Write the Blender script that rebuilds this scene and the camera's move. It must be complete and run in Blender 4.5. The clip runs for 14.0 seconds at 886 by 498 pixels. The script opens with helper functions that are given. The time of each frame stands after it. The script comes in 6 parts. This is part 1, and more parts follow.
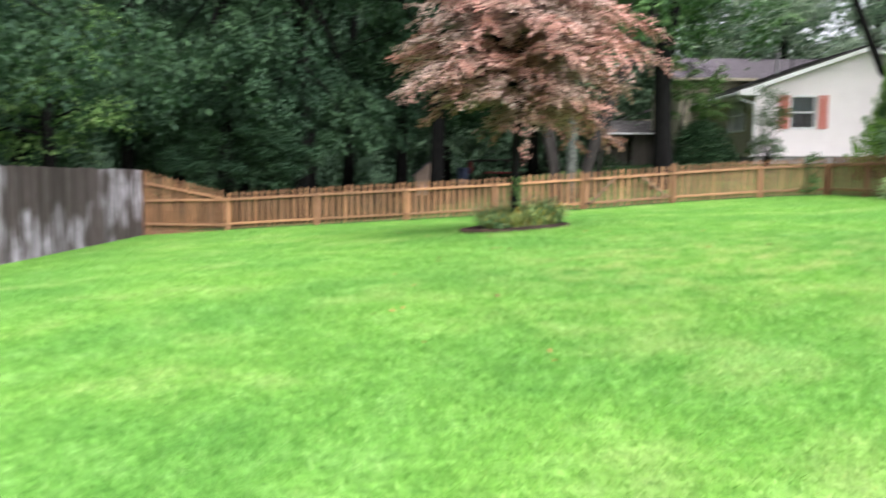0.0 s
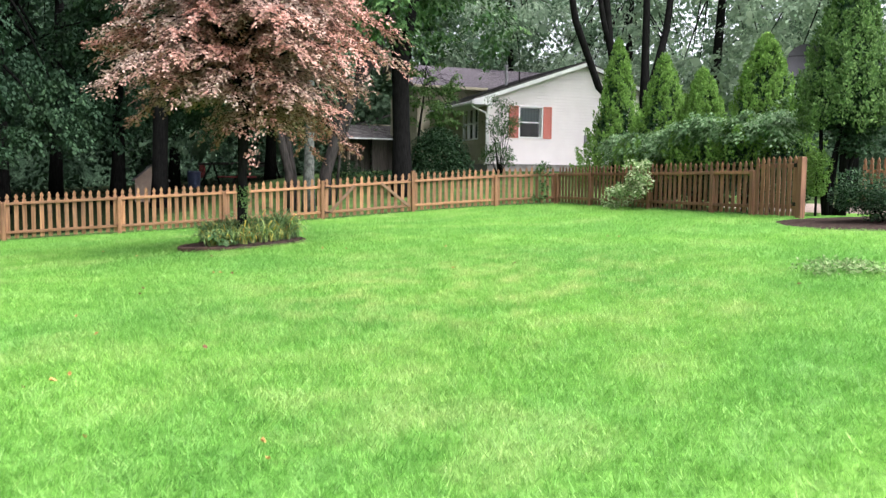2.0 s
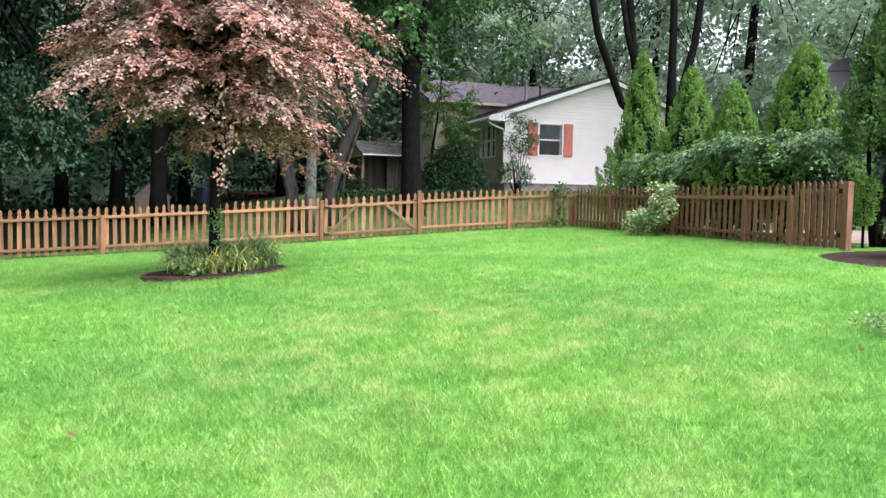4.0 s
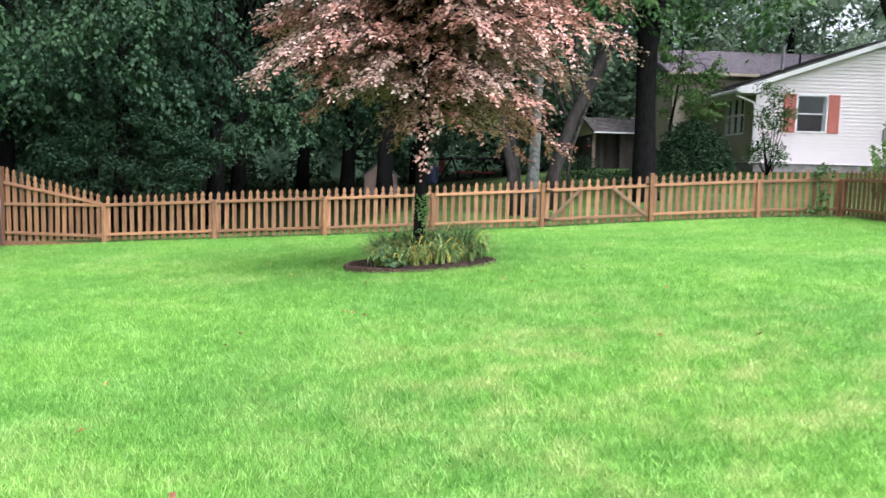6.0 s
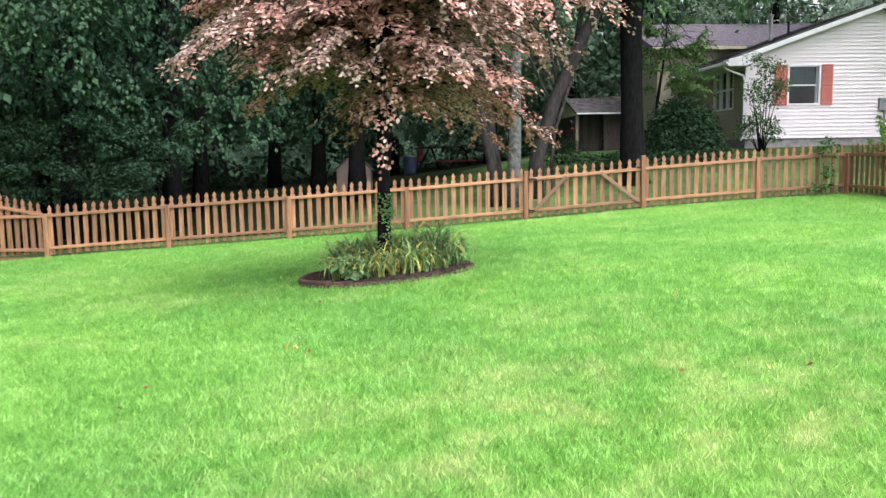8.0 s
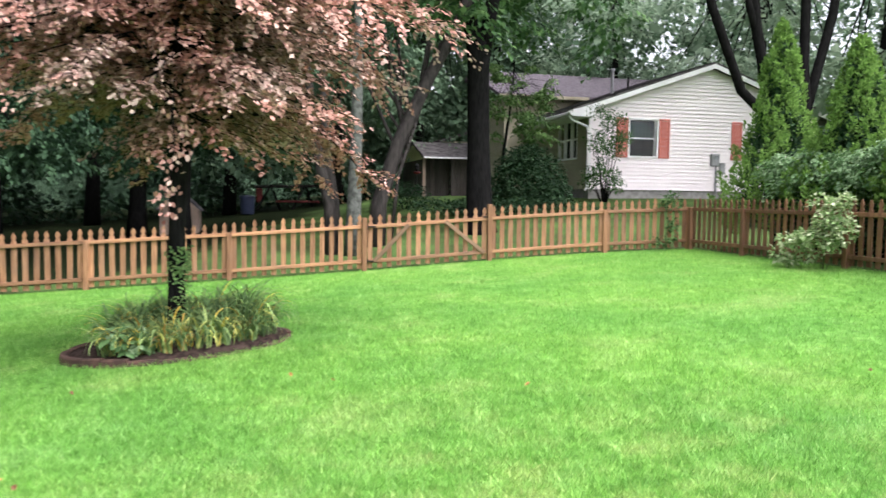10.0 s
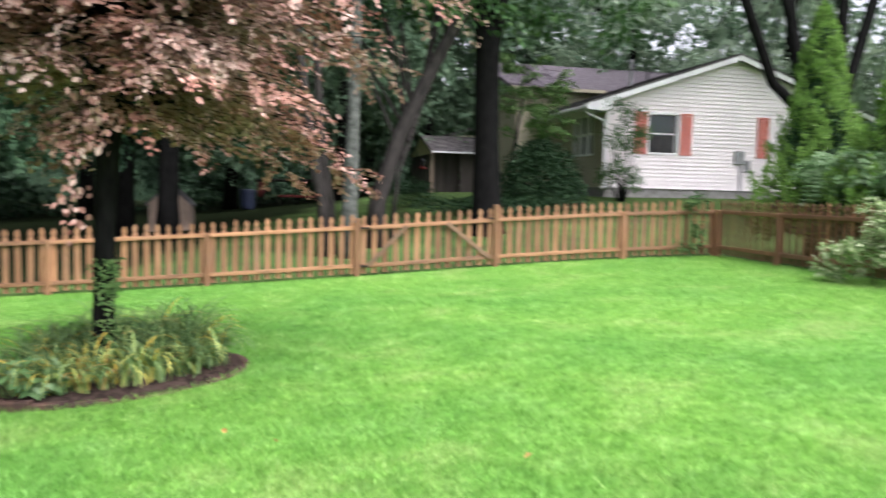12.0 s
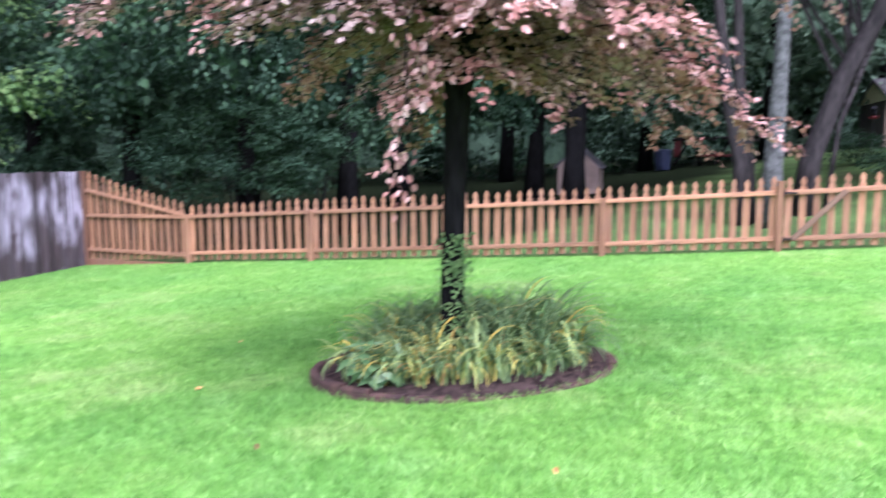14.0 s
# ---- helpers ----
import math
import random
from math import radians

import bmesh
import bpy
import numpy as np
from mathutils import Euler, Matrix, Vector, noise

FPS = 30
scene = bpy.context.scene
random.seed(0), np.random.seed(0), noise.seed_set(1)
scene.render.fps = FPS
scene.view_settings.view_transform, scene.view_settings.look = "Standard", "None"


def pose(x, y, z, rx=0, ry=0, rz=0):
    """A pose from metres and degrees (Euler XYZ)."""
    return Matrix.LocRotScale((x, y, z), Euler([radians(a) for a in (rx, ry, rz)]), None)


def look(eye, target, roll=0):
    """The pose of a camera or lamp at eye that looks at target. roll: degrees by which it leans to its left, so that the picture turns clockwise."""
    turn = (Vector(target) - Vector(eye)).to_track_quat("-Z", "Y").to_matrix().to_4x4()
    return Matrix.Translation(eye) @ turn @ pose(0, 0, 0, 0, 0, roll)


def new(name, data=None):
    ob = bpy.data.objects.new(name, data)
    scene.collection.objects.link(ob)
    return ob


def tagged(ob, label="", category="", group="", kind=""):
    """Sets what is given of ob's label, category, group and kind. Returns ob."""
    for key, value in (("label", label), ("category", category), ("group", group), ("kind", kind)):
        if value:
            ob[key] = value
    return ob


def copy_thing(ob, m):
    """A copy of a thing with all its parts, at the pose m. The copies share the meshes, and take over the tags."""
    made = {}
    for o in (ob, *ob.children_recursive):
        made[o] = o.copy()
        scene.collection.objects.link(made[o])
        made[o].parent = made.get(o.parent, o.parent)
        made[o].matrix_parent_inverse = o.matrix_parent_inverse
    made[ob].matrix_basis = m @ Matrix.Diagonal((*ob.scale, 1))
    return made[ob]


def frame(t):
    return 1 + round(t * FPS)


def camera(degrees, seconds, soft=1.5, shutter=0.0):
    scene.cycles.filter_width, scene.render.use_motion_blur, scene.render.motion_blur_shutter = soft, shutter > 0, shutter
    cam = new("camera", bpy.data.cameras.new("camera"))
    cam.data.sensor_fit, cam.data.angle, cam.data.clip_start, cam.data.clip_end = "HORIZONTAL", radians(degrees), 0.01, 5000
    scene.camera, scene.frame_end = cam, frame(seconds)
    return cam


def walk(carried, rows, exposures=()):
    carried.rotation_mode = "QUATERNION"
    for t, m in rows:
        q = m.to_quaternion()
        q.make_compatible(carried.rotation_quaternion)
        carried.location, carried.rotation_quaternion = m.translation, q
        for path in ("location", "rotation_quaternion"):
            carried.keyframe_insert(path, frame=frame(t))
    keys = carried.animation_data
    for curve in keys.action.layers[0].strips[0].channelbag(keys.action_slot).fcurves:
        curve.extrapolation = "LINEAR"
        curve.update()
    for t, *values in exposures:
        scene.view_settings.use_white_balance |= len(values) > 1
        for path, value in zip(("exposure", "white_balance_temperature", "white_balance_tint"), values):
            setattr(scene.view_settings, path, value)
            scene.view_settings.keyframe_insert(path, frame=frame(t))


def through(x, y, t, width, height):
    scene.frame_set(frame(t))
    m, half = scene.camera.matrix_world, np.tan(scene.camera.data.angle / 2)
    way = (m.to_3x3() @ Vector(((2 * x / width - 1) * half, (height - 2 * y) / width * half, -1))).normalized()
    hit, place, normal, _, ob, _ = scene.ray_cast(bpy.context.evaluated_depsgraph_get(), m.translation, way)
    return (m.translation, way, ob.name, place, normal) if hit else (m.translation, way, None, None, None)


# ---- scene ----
cam = camera(58.55, 14.0, soft=1.4, shutter=0.4)

PATH = [
    (0, (-4.575, -21.549, 0.866), (-4.509, -19.558, 0.688), 0.13),
    (0.1, (-4.566, -21.480, 0.876), (-4.410, -19.492, 0.718), 0.18),
    (0.2, (-4.557, -21.410, 0.887), (-4.327, -19.429, 0.738), 0.39),
    (0.3, (-4.549, -21.341, 0.897), (-4.253, -19.368, 0.756), 1.07),
    (0.5, (-4.531, -21.202, 0.918), (-4.151, -19.244, 0.781), 0.81),
    (1, (-4.411, -20.902, 0.963), (-3.950, -18.962, 0.811), 0.36),
    (1.5, (-4.288, -20.510, 0.967), (-3.737, -18.597, 0.784), -0.51),
    (2, (-4.186, -20.222, 0.994), (-3.492, -18.354, 0.826), 0.53),
    (2.5, (-3.972, -19.881, 1.045), (-3.319, -17.995, 0.931), 1.11),
    (4.8, (-2.963, -18.521, 1.161), (-2.354, -16.621, 1.015), 1.03),
    (5, (-2.904, -18.397, 1.181), (-2.394, -16.469, 1.033), 1.51),
    (5.5, (-2.810, -18.025, 1.233), (-2.599, -16.044, 1.063), 1.83),
    (6, (-2.775, -17.664, 1.235), (-2.711, -15.675, 1.037), 1.49),
    (6.5, (-2.705, -17.299, 1.239), (-2.711, -15.312, 1.017), 2.19),
    (7, (-2.616, -16.908, 1.260), (-2.667, -14.922, 1.030), 1.17),
    (7.2, (-2.596, -16.786, 1.268), (-2.617, -14.800, 1.037), 0.72),
    (9.3, (-2.284, -15.218, 1.378), (-2.019, -13.242, 1.214), -0.57),
    (9.5, (-2.221, -15.082, 1.390), (-1.908, -13.112, 1.250), -0.29),
    (10, (-2.074, -14.750, 1.389), (-1.601, -12.811, 1.262), 0.81),
    (10.5, (-1.980, -14.383, 1.428), (-1.403, -12.474, 1.280), 0.77),
    (11, (-1.766, -14.064, 1.429), (-1.129, -12.174, 1.280), 1.10),
    (11.5, (-1.603, -13.721, 1.425), (-0.927, -11.846, 1.258), 1.59),
    (12, (-1.543, -13.424, 1.478), (-1.102, -11.479, 1.336), 1.44),
    (12.5, (-1.406, -13.085, 1.488), (-1.455, -11.090, 1.350), 2.53),
    (13, (-1.363, -12.716, 1.465), (-1.687, -10.756, 1.228), 1.47),
    (13.5, (-1.350, -12.373, 1.470), (-1.894, -10.478, 1.131), 0.56),
    (13.6, (-1.327, -12.302, 1.471), (-1.920, -10.422, 1.136), 0.45),
    (13.7, (-1.304, -12.231, 1.472), (-1.938, -10.362, 1.147), 0.30),
    (13.8, (-1.281, -12.161, 1.473), (-1.934, -10.294, 1.171), 0.54),
    (13.9, (-1.258, -12.090, 1.474), (-1.897, -10.215, 1.197), -0.02),
    (14, (-1.235, -12.019, 1.475), (-1.823, -10.124, 1.222), -0.13),
]
EXPOSURES = [(0, 1.97, 6350, 17), (2.0, 1.99, 6300, 17), (2.4, 1.94, 6250, 18), (2.7, 1.95, 6250, 18), (5.0, 1.99, 6000, 20), (5.6, 2.03, 6000, 20), (6.4, 1.92, 6000, 20), (7.0, 1.98, 6000, 20), (9.3, 2.0, 6300, 20), (11.5, 1.95, 6250, 20), (12.0, 1.91, 6250, 20), (12.6, 2.19, 5850, 24), (13.3, 2.15, 5330, 31), (13.6, 2.15, 5400, 31), (14.0, 2.27, 5400, 39)]
walk(cam, [(t, look(eye, target, roll)) for t, eye, target, roll in PATH], EXPOSURES)

# ---- world and light: a bright overcast sky ----
world = bpy.data.worlds.new("overcast_sky")
scene.world = world
world.use_nodes = True
wn = world.node_tree.nodes
sky = wn.new("ShaderNodeTexSky")
sky.sky_type, sky.sun_disc = "NISHITA", False
sky.sun_elevation, sky.sun_rotation = radians(58), radians(140)
sky.air_density, sky.dust_density = 1.0, 4.0
grey = wn.new("ShaderNodeHueSaturation")
grey.inputs["Saturation"].default_value = 0.25
world.node_tree.links.new(sky.outputs[0], grey.inputs["Color"])
world.node_tree.links.new(grey.outputs[0], wn["Background"].inputs["Color"])
wn["Background"].inputs["Strength"].default_value = 0.12
sun = new("sun", bpy.data.lights.new("sun", "SUN"))
sun.data.energy, sun.data.angle, sun.data.color = 1.5, radians(75), (1.0, 0.98, 0.94)
sun.rotation_euler = (radians(32), 0, radians(40))

# ---- materials ----


def ramp(nt, fac, stops):
    r = nt.nodes.new("ShaderNodeValToRGB")
    e = r.color_ramp.elements
    while len(e) < len(stops):
        e.new(0.5)
    for k, (at, col) in zip(e, stops):
        k.position, k.color = at, (*col, 1)
    nt.links.new(fac, r.inputs[0])
    return r.outputs[0]


def mix(nt, fac, a, b, how="MIX"):
    m = nt.nodes.new("ShaderNodeMix")
    m.data_type, m.blend_type = "RGBA", how
    for sock, val in ((m.inputs[0], fac), (m.inputs[6], a), (m.inputs[7], b)):
        if isinstance(val, (int, float)):
            sock.default_value = val
        elif isinstance(val, tuple):
            sock.default_value = (*val, 1)
        else:
            nt.links.new(val, sock)
    return m.outputs[2]


def noise_tex(nt, scale, detail=4.0, stretch=None, coord="Object", rough=0.55):
    tc = nt.nodes.new("ShaderNodeTexCoord")
    src = nt.nodes.new("ShaderNodeNewGeometry").outputs["Position"] if coord == "World" else tc.outputs[coord]
    if stretch:
        mp = nt.nodes.new("ShaderNodeMapping")
        mp.inputs["Scale"].default_value = stretch
        nt.links.new(src, mp.inputs[0])
        src = mp.outputs[0]
    n = nt.nodes.new("ShaderNodeTexNoise")
    n.inputs["Scale"].default_value, n.inputs["Detail"].default_value = scale, detail
    n.inputs["Roughness"].default_value = rough
    nt.links.new(src, n.inputs["Vector"])
    return n.outputs["Fac"]


def material(name, rough=0.8, metal=0.0, spec=0.3):
    m = bpy.data.materials.new(name)
    m.use_nodes = True
    b = m.node_tree.nodes["Principled BSDF"]
    b.inputs["Roughness"].default_value, b.inputs["Metallic"].default_value = rough, metal
    b.inputs["Specular IOR Level"].default_value = spec
    return m, m.node_tree, b


def bump(nt, b, height, strength=0.4, dist=0.01):
    k = nt.nodes.new("ShaderNodeBump")
    k.inputs["Strength"].default_value, k.inputs["Distance"].default_value = strength, dist
    nt.links.new(height, k.inputs["Height"])
    nt.links.new(k.outputs[0], b.inputs["Normal"])


def object_random(nt):
    return nt.nodes.new("ShaderNodeObjectInfo").outputs["Random"]


def island_random(nt):
    return nt.nodes.new("ShaderNodeNewGeometry").outputs["Random Per Island"]


def wood(name, dark, mid, light, stretch=(30, 30, 2.0), rough=0.75, stain=(0.10, 0.08, 0.065), stain_amt=0.4, coord="World"):
    m, nt, b = material(name, rough)
    grain = noise_tex(nt, 1.0, 6, stretch, coord)
    col = ramp(nt, grain, [(0.25, dark), (0.5, mid), (0.8, light)])
    tone = ramp(nt, object_random(nt), [(0.0, (0.72, 0.70, 0.68)), (0.5, (1, 1, 1)), (0.9, (1.22, 1.2, 1.15)), (1.0, (1.45, 1.42, 1.35))])
    col = mix(nt, 1.0, col, tone, "MULTIPLY")
    blot = ramp(nt, noise_tex(nt, 1.6, 5, None, "World"), [(0.5, (0, 0, 0)), (0.75, (stain_amt,) * 3)])
    col = mix(nt, blot, col, stain)
    nt.links.new(col, b.inputs["Base Color"])
    bump(nt, b, grain, 0.5, 0.004)
    return m


def foliage(name, stops, patch=None, patch_scale=0.6, gloss=0.45, through=0.3, tone="", spec=0.08):
    m, nt, b = material(name, gloss + 0.15, 0, spec)
    pick = island_random(nt)
    if tone:
        at = nt.nodes.new("ShaderNodeAttribute")
        at.attribute_name = tone
        pick = at.outputs["Fac"]
    col = ramp(nt, pick, stops)
    if patch:
        f = ramp(nt, noise_tex(nt, patch_scale, 3), [(0.42, (0, 0, 0)), (0.62, (1, 1, 1))])
        col = mix(nt, f, col, ramp(nt, island_random(nt), patch))
    nt.links.new(col, b.inputs["Base Color"])
    tr = nt.nodes.new("ShaderNodeBsdfTranslucent")
    nt.links.new(col, tr.inputs["Color"])
    mx = nt.nodes.new("ShaderNodeMixShader")
    mx.inputs[0].default_value = through
    nt.links.new(b.outputs[0], mx.inputs[1])
    nt.links.new(tr.outputs[0], mx.inputs[2])
    nt.links.new(mx.outputs[0], nt.nodes["Material Output"].inputs["Surface"])
    return m


def plain(name, col, col2=None, scale=8.0, rough=0.6, metal=0.0, bumpy=0.15, spec=0.3, stretch=None):
    m, nt, b = material(name, rough, metal, spec)
    n = noise_tex(nt, scale, 5, stretch)
    c2 = col2 or tuple(v * 0.75 for v in col)
    nt.links.new(ramp(nt, n, [(0.35, c2), (0.65, col)]), b.inputs["Base Color"])
    bump(nt, b, n, bumpy, 0.003)
    return m


CEDAR = wood("cedar_stain", (0.12, 0.058, 0.03), (0.245, 0.13, 0.068), (0.37, 0.212, 0.12))
CEDAR_RAIL = wood("cedar_rail", (0.13, 0.065, 0.035), (0.25, 0.132, 0.07), (0.36, 0.205, 0.118), (2, 30, 30), coord="Object")
# darker copy of the stain; on the side fence it stands in for shade
CEDAR_DARK = wood("darkened_cedar_stain", (0.1, 0.049, 0.029), (0.19, 0.096, 0.054), (0.28, 0.152, 0.086))
BRACE_WOOD = wood("weathered_brace", (0.10, 0.062, 0.038), (0.16, 0.10, 0.062), (0.23, 0.15, 0.09), (2, 30, 30), coord="Object")


def grey_boards():
    m, nt, b = material("weathered_grey_board", 0.85)
    grain = noise_tex(nt, 1.0, 6, (22, 22, 1.4), "World")
    col = ramp(nt, grain, [(0.25, (0.02, 0.0145, 0.0135)), (0.55, (0.044, 0.033, 0.032)), (0.85, (0.085, 0.066, 0.065))])
    tone = ramp(nt, object_random(nt), [(0.0, (0.6, 0.58, 0.56)), (0.6, (1, 1, 1)), (1.0, (1.35, 1.3, 1.35))])
    col = mix(nt, 1.0, col, tone, "MULTIPLY")
    # pale mildew in long streaks, strongest on some boards
    streak = ramp(nt, noise_tex(nt, 1.0, 6, (9, 9, 1.6), "World"), [(0.40, (0, 0, 0)), (0.58, (1, 1, 1))])
    big = ramp(nt, noise_tex(nt, 0.75, 2, (1, 1, 0.8), "World"), [(0.46, (0.06, 0.06, 0.06)), (0.56, (1, 1, 1))])
    some = ramp(nt, object_random(nt), [(0.15, (0.35, 0.35, 0.35)), (0.6, (1, 1, 1))])
    f = mix(nt, 1.0, mix(nt, 1.0, streak, big, "MULTIPLY"), some, "MULTIPLY")
    col = mix(nt, f, col, (0.35, 0.33, 0.38))
    nt.links.new(col, b.inputs["Base Color"])
    bump(nt, b, grain, 0.6, 0.005)
    return m


GREY_BOARD = grey_boards()
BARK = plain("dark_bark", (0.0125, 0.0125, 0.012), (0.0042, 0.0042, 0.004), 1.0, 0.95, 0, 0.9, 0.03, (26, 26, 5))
BARK_GREY = plain("grey_bark", (0.044, 0.039, 0.035), (0.015, 0.0135, 0.0125), 1.0, 0.9, 0, 0.9, 0.2, (20, 20, 4))
BARK_PALE = plain("pale_lichen_bark", (0.115, 0.125, 0.11), (0.036, 0.04, 0.035), 9.0, 0.9, 0, 0.6, 0.2)
BEECH_LEAF = foliage("beech_leaf", [(0.0, (0.155, 0.064, 0.046)), (0.35, (0.36, 0.17, 0.13)), (0.75, (0.495, 0.26, 0.205)), (1.0, (0.57, 0.375, 0.31))],
                     [(0.0, (0.16, 0.11, 0.088)), (0.5, (0.365, 0.265, 0.218)), (1.0, (0.54, 0.43, 0.362))], 0.9, 0.35, 0.24, spec=0.25)
# greens kept very low, deep shade of the wood put into the leaf colour
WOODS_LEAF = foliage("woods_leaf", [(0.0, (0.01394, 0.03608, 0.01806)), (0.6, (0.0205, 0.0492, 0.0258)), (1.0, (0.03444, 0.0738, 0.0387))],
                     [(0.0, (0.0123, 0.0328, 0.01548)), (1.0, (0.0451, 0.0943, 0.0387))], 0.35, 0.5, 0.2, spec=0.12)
# two paler greens, distance haze put into the leaf colour
FAR_LEAF = foliage("hazy_far_leaf", [(0.0, (0.0715, 0.125, 0.0754)), (0.6, (0.104, 0.175, 0.104)), (1.0, (0.156, 0.237, 0.143))], None, 1, 0.55, 0.5)
HAZE_LEAF = foliage("hazed_canopy_leaf", [(0.0, (0.195, 0.276, 0.187)), (0.6, (0.285, 0.386, 0.263)), (1.0, (0.405, 0.511, 0.36))], None, 1, 0.55, 0.55)
LIGHT_LEAF = foliage("light_leaf", [(0.0, (0.03, 0.075, 0.025)), (0.6, (0.06, 0.135, 0.045)), (1.0, (0.12, 0.22, 0.075))], None, 1, 0.5, 0.3)
UNDER_LEAF = foliage("understorey_leaf", [(0.0, (0.06, 0.13, 0.04)), (0.6, (0.12, 0.22, 0.07)), (1.0, (0.2, 0.31, 0.11))], None, 1, 0.5, 0.35)
CEDAR_LEAF = foliage("arborvitae_leaf", [(0.0, (0.09, 0.185, 0.04)), (0.5, (0.145, 0.27, 0.06)), (1.0, (0.21, 0.36, 0.085))], None, 1, 0.6, 0.35)
CYPRESS_LEAF = foliage("cypress_leaf", [(0.0, (0.0466, 0.0984, 0.031)), (0.5, (0.0931, 0.174, 0.0517)), (1.0, (0.165, 0.274, 0.088))], None, 1, 0.6, 0.15)
HEDGE_LEAF = foliage("hedge_leaf", [(0.0, (0.055, 0.13, 0.045)), (0.5, (0.14, 0.265, 0.1)), (1.0, (0.31, 0.44, 0.25))], None, 1, 0.35, 0.3, spec=0.25)
# also used inside hedge and conifers, where it stands in for inner shade
DARK_LEAF = foliage("evergreen_and_shade_leaf", [(0.0, (0.014, 0.036, 0.017)), (0.6, (0.03, 0.068, 0.03)), (1.0, (0.058, 0.11, 0.052))], None, 1, 0.35, 0.15)
PALE_LEAF = foliage("pale_shrub_leaf", [(0.0, (0.13, 0.24, 0.08)), (0.45, (0.32, 0.44, 0.2)), (1.0, (0.68, 0.72, 0.5))], None, 1, 0.5, 0.35)
WEED_LEAF = foliage("weed_leaf", [(0.0, (0.10, 0.2, 0.06)), (0.6, (0.19, 0.30, 0.11)), (1.0, (0.34, 0.4, 0.22))], None, 1, 0.6, 0.3)
LILY_LEAF = foliage("daylily_leaf", [(0.0, (0.09, 0.165, 0.065)), (0.55, (0.205, 0.31, 0.115)), (0.8, (0.36, 0.47, 0.15)), (0.92, (0.66, 0.5, 0.09)), (1.0, (0.46, 0.26, 0.11))], None, 1, 0.3, 0.35, tone="tone", spec=0.2)


WORN = (-0.8, -12.6)


def lawn_colour(nt):
    a = ramp(nt, noise_tex(nt, 0.45, 5), [(0.32, (0.13, 0.33, 0.062)), (0.62, (0.182, 0.395, 0.07))])
    tuft = ramp(nt, noise_tex(nt, 2.4, 5, None, "Object", 0.68), [(0.34, (0.84, 0.885, 0.88)), (0.5, (1, 1, 1)), (0.66, (1.3, 1.15, 1.5))])
    a = mix(nt, 1.0, a, tuft, "MULTIPLY")
    turf = ramp(nt, noise_tex(nt, 9.0, 4, None, "Object", 0.7), [(0.36, (0.74, 0.8, 0.74)), (0.5, (1, 1, 1)), (0.64, (1.25, 1.17, 1.3))])
    a = mix(nt, 1.0, a, turf, "MULTIPLY")
    dry = ramp(nt, noise_tex(nt, 0.9, 5, None, "Object", 0.65), [(0.54, (0, 0, 0)), (0.74, (0.5, 0.5, 0.5))])
    a = mix(nt, dry, a, (0.38, 0.48, 0.19))
    # a worn stretch of straw-coloured patches in the middle of the lawn
    far = nt.nodes.new("ShaderNodeVectorMath")
    far.operation = "DISTANCE"
    nt.links.new(nt.nodes.new("ShaderNodeNewGeometry").outputs["Position"], far.inputs[0])
    far.inputs[1].default_value = (WORN[0], WORN[1], 0.0)
    near = nt.nodes.new("ShaderNodeMapRange")
    near.inputs["From Min"].default_value, near.inputs["From Max"].default_value = 3.6, 1.2
    nt.links.new(far.outputs["Value"], near.inputs["Value"])
    straw = ramp(nt, noise_tex(nt, 2.1, 6, None, "Object", 0.7), [(0.47, (0, 0, 0)), (0.66, (0.75, 0.75, 0.75))])
    return mix(nt, mix(nt, 1.0, straw, near.outputs[0], "MULTIPLY"), a, (0.41, 0.49, 0.18))


def grass_material():
    m, nt, b = material("lawn_blades", 0.42, 0, 0.25)
    col = lawn_colour(nt)
    tone = ramp(nt, island_random(nt), [(0.0, (0.66, 0.74, 0.62)), (0.5, (1.05, 1.04, 1.0)), (0.85, (1.4, 1.3, 1.4)), (1.0, (2.3, 1.65, 2.3))])
    nt.links.new(mix(nt, 1.0, col, tone, "MULTIPLY"), b.inputs["Base Color"])
    tr = nt.nodes.new("ShaderNodeBsdfTranslucent")
    nt.links.new(col, tr.inputs["Color"])
    mx = nt.nodes.new("ShaderNodeMixShader")
    mx.inputs[0].default_value = 0.4
    nt.links.new(b.outputs[0], mx.inputs[1])
    nt.links.new(tr.outputs[0], mx.inputs[2])
    nt.links.new(mx.outputs[0], nt.nodes["Material Output"].inputs["Surface"])
    return m


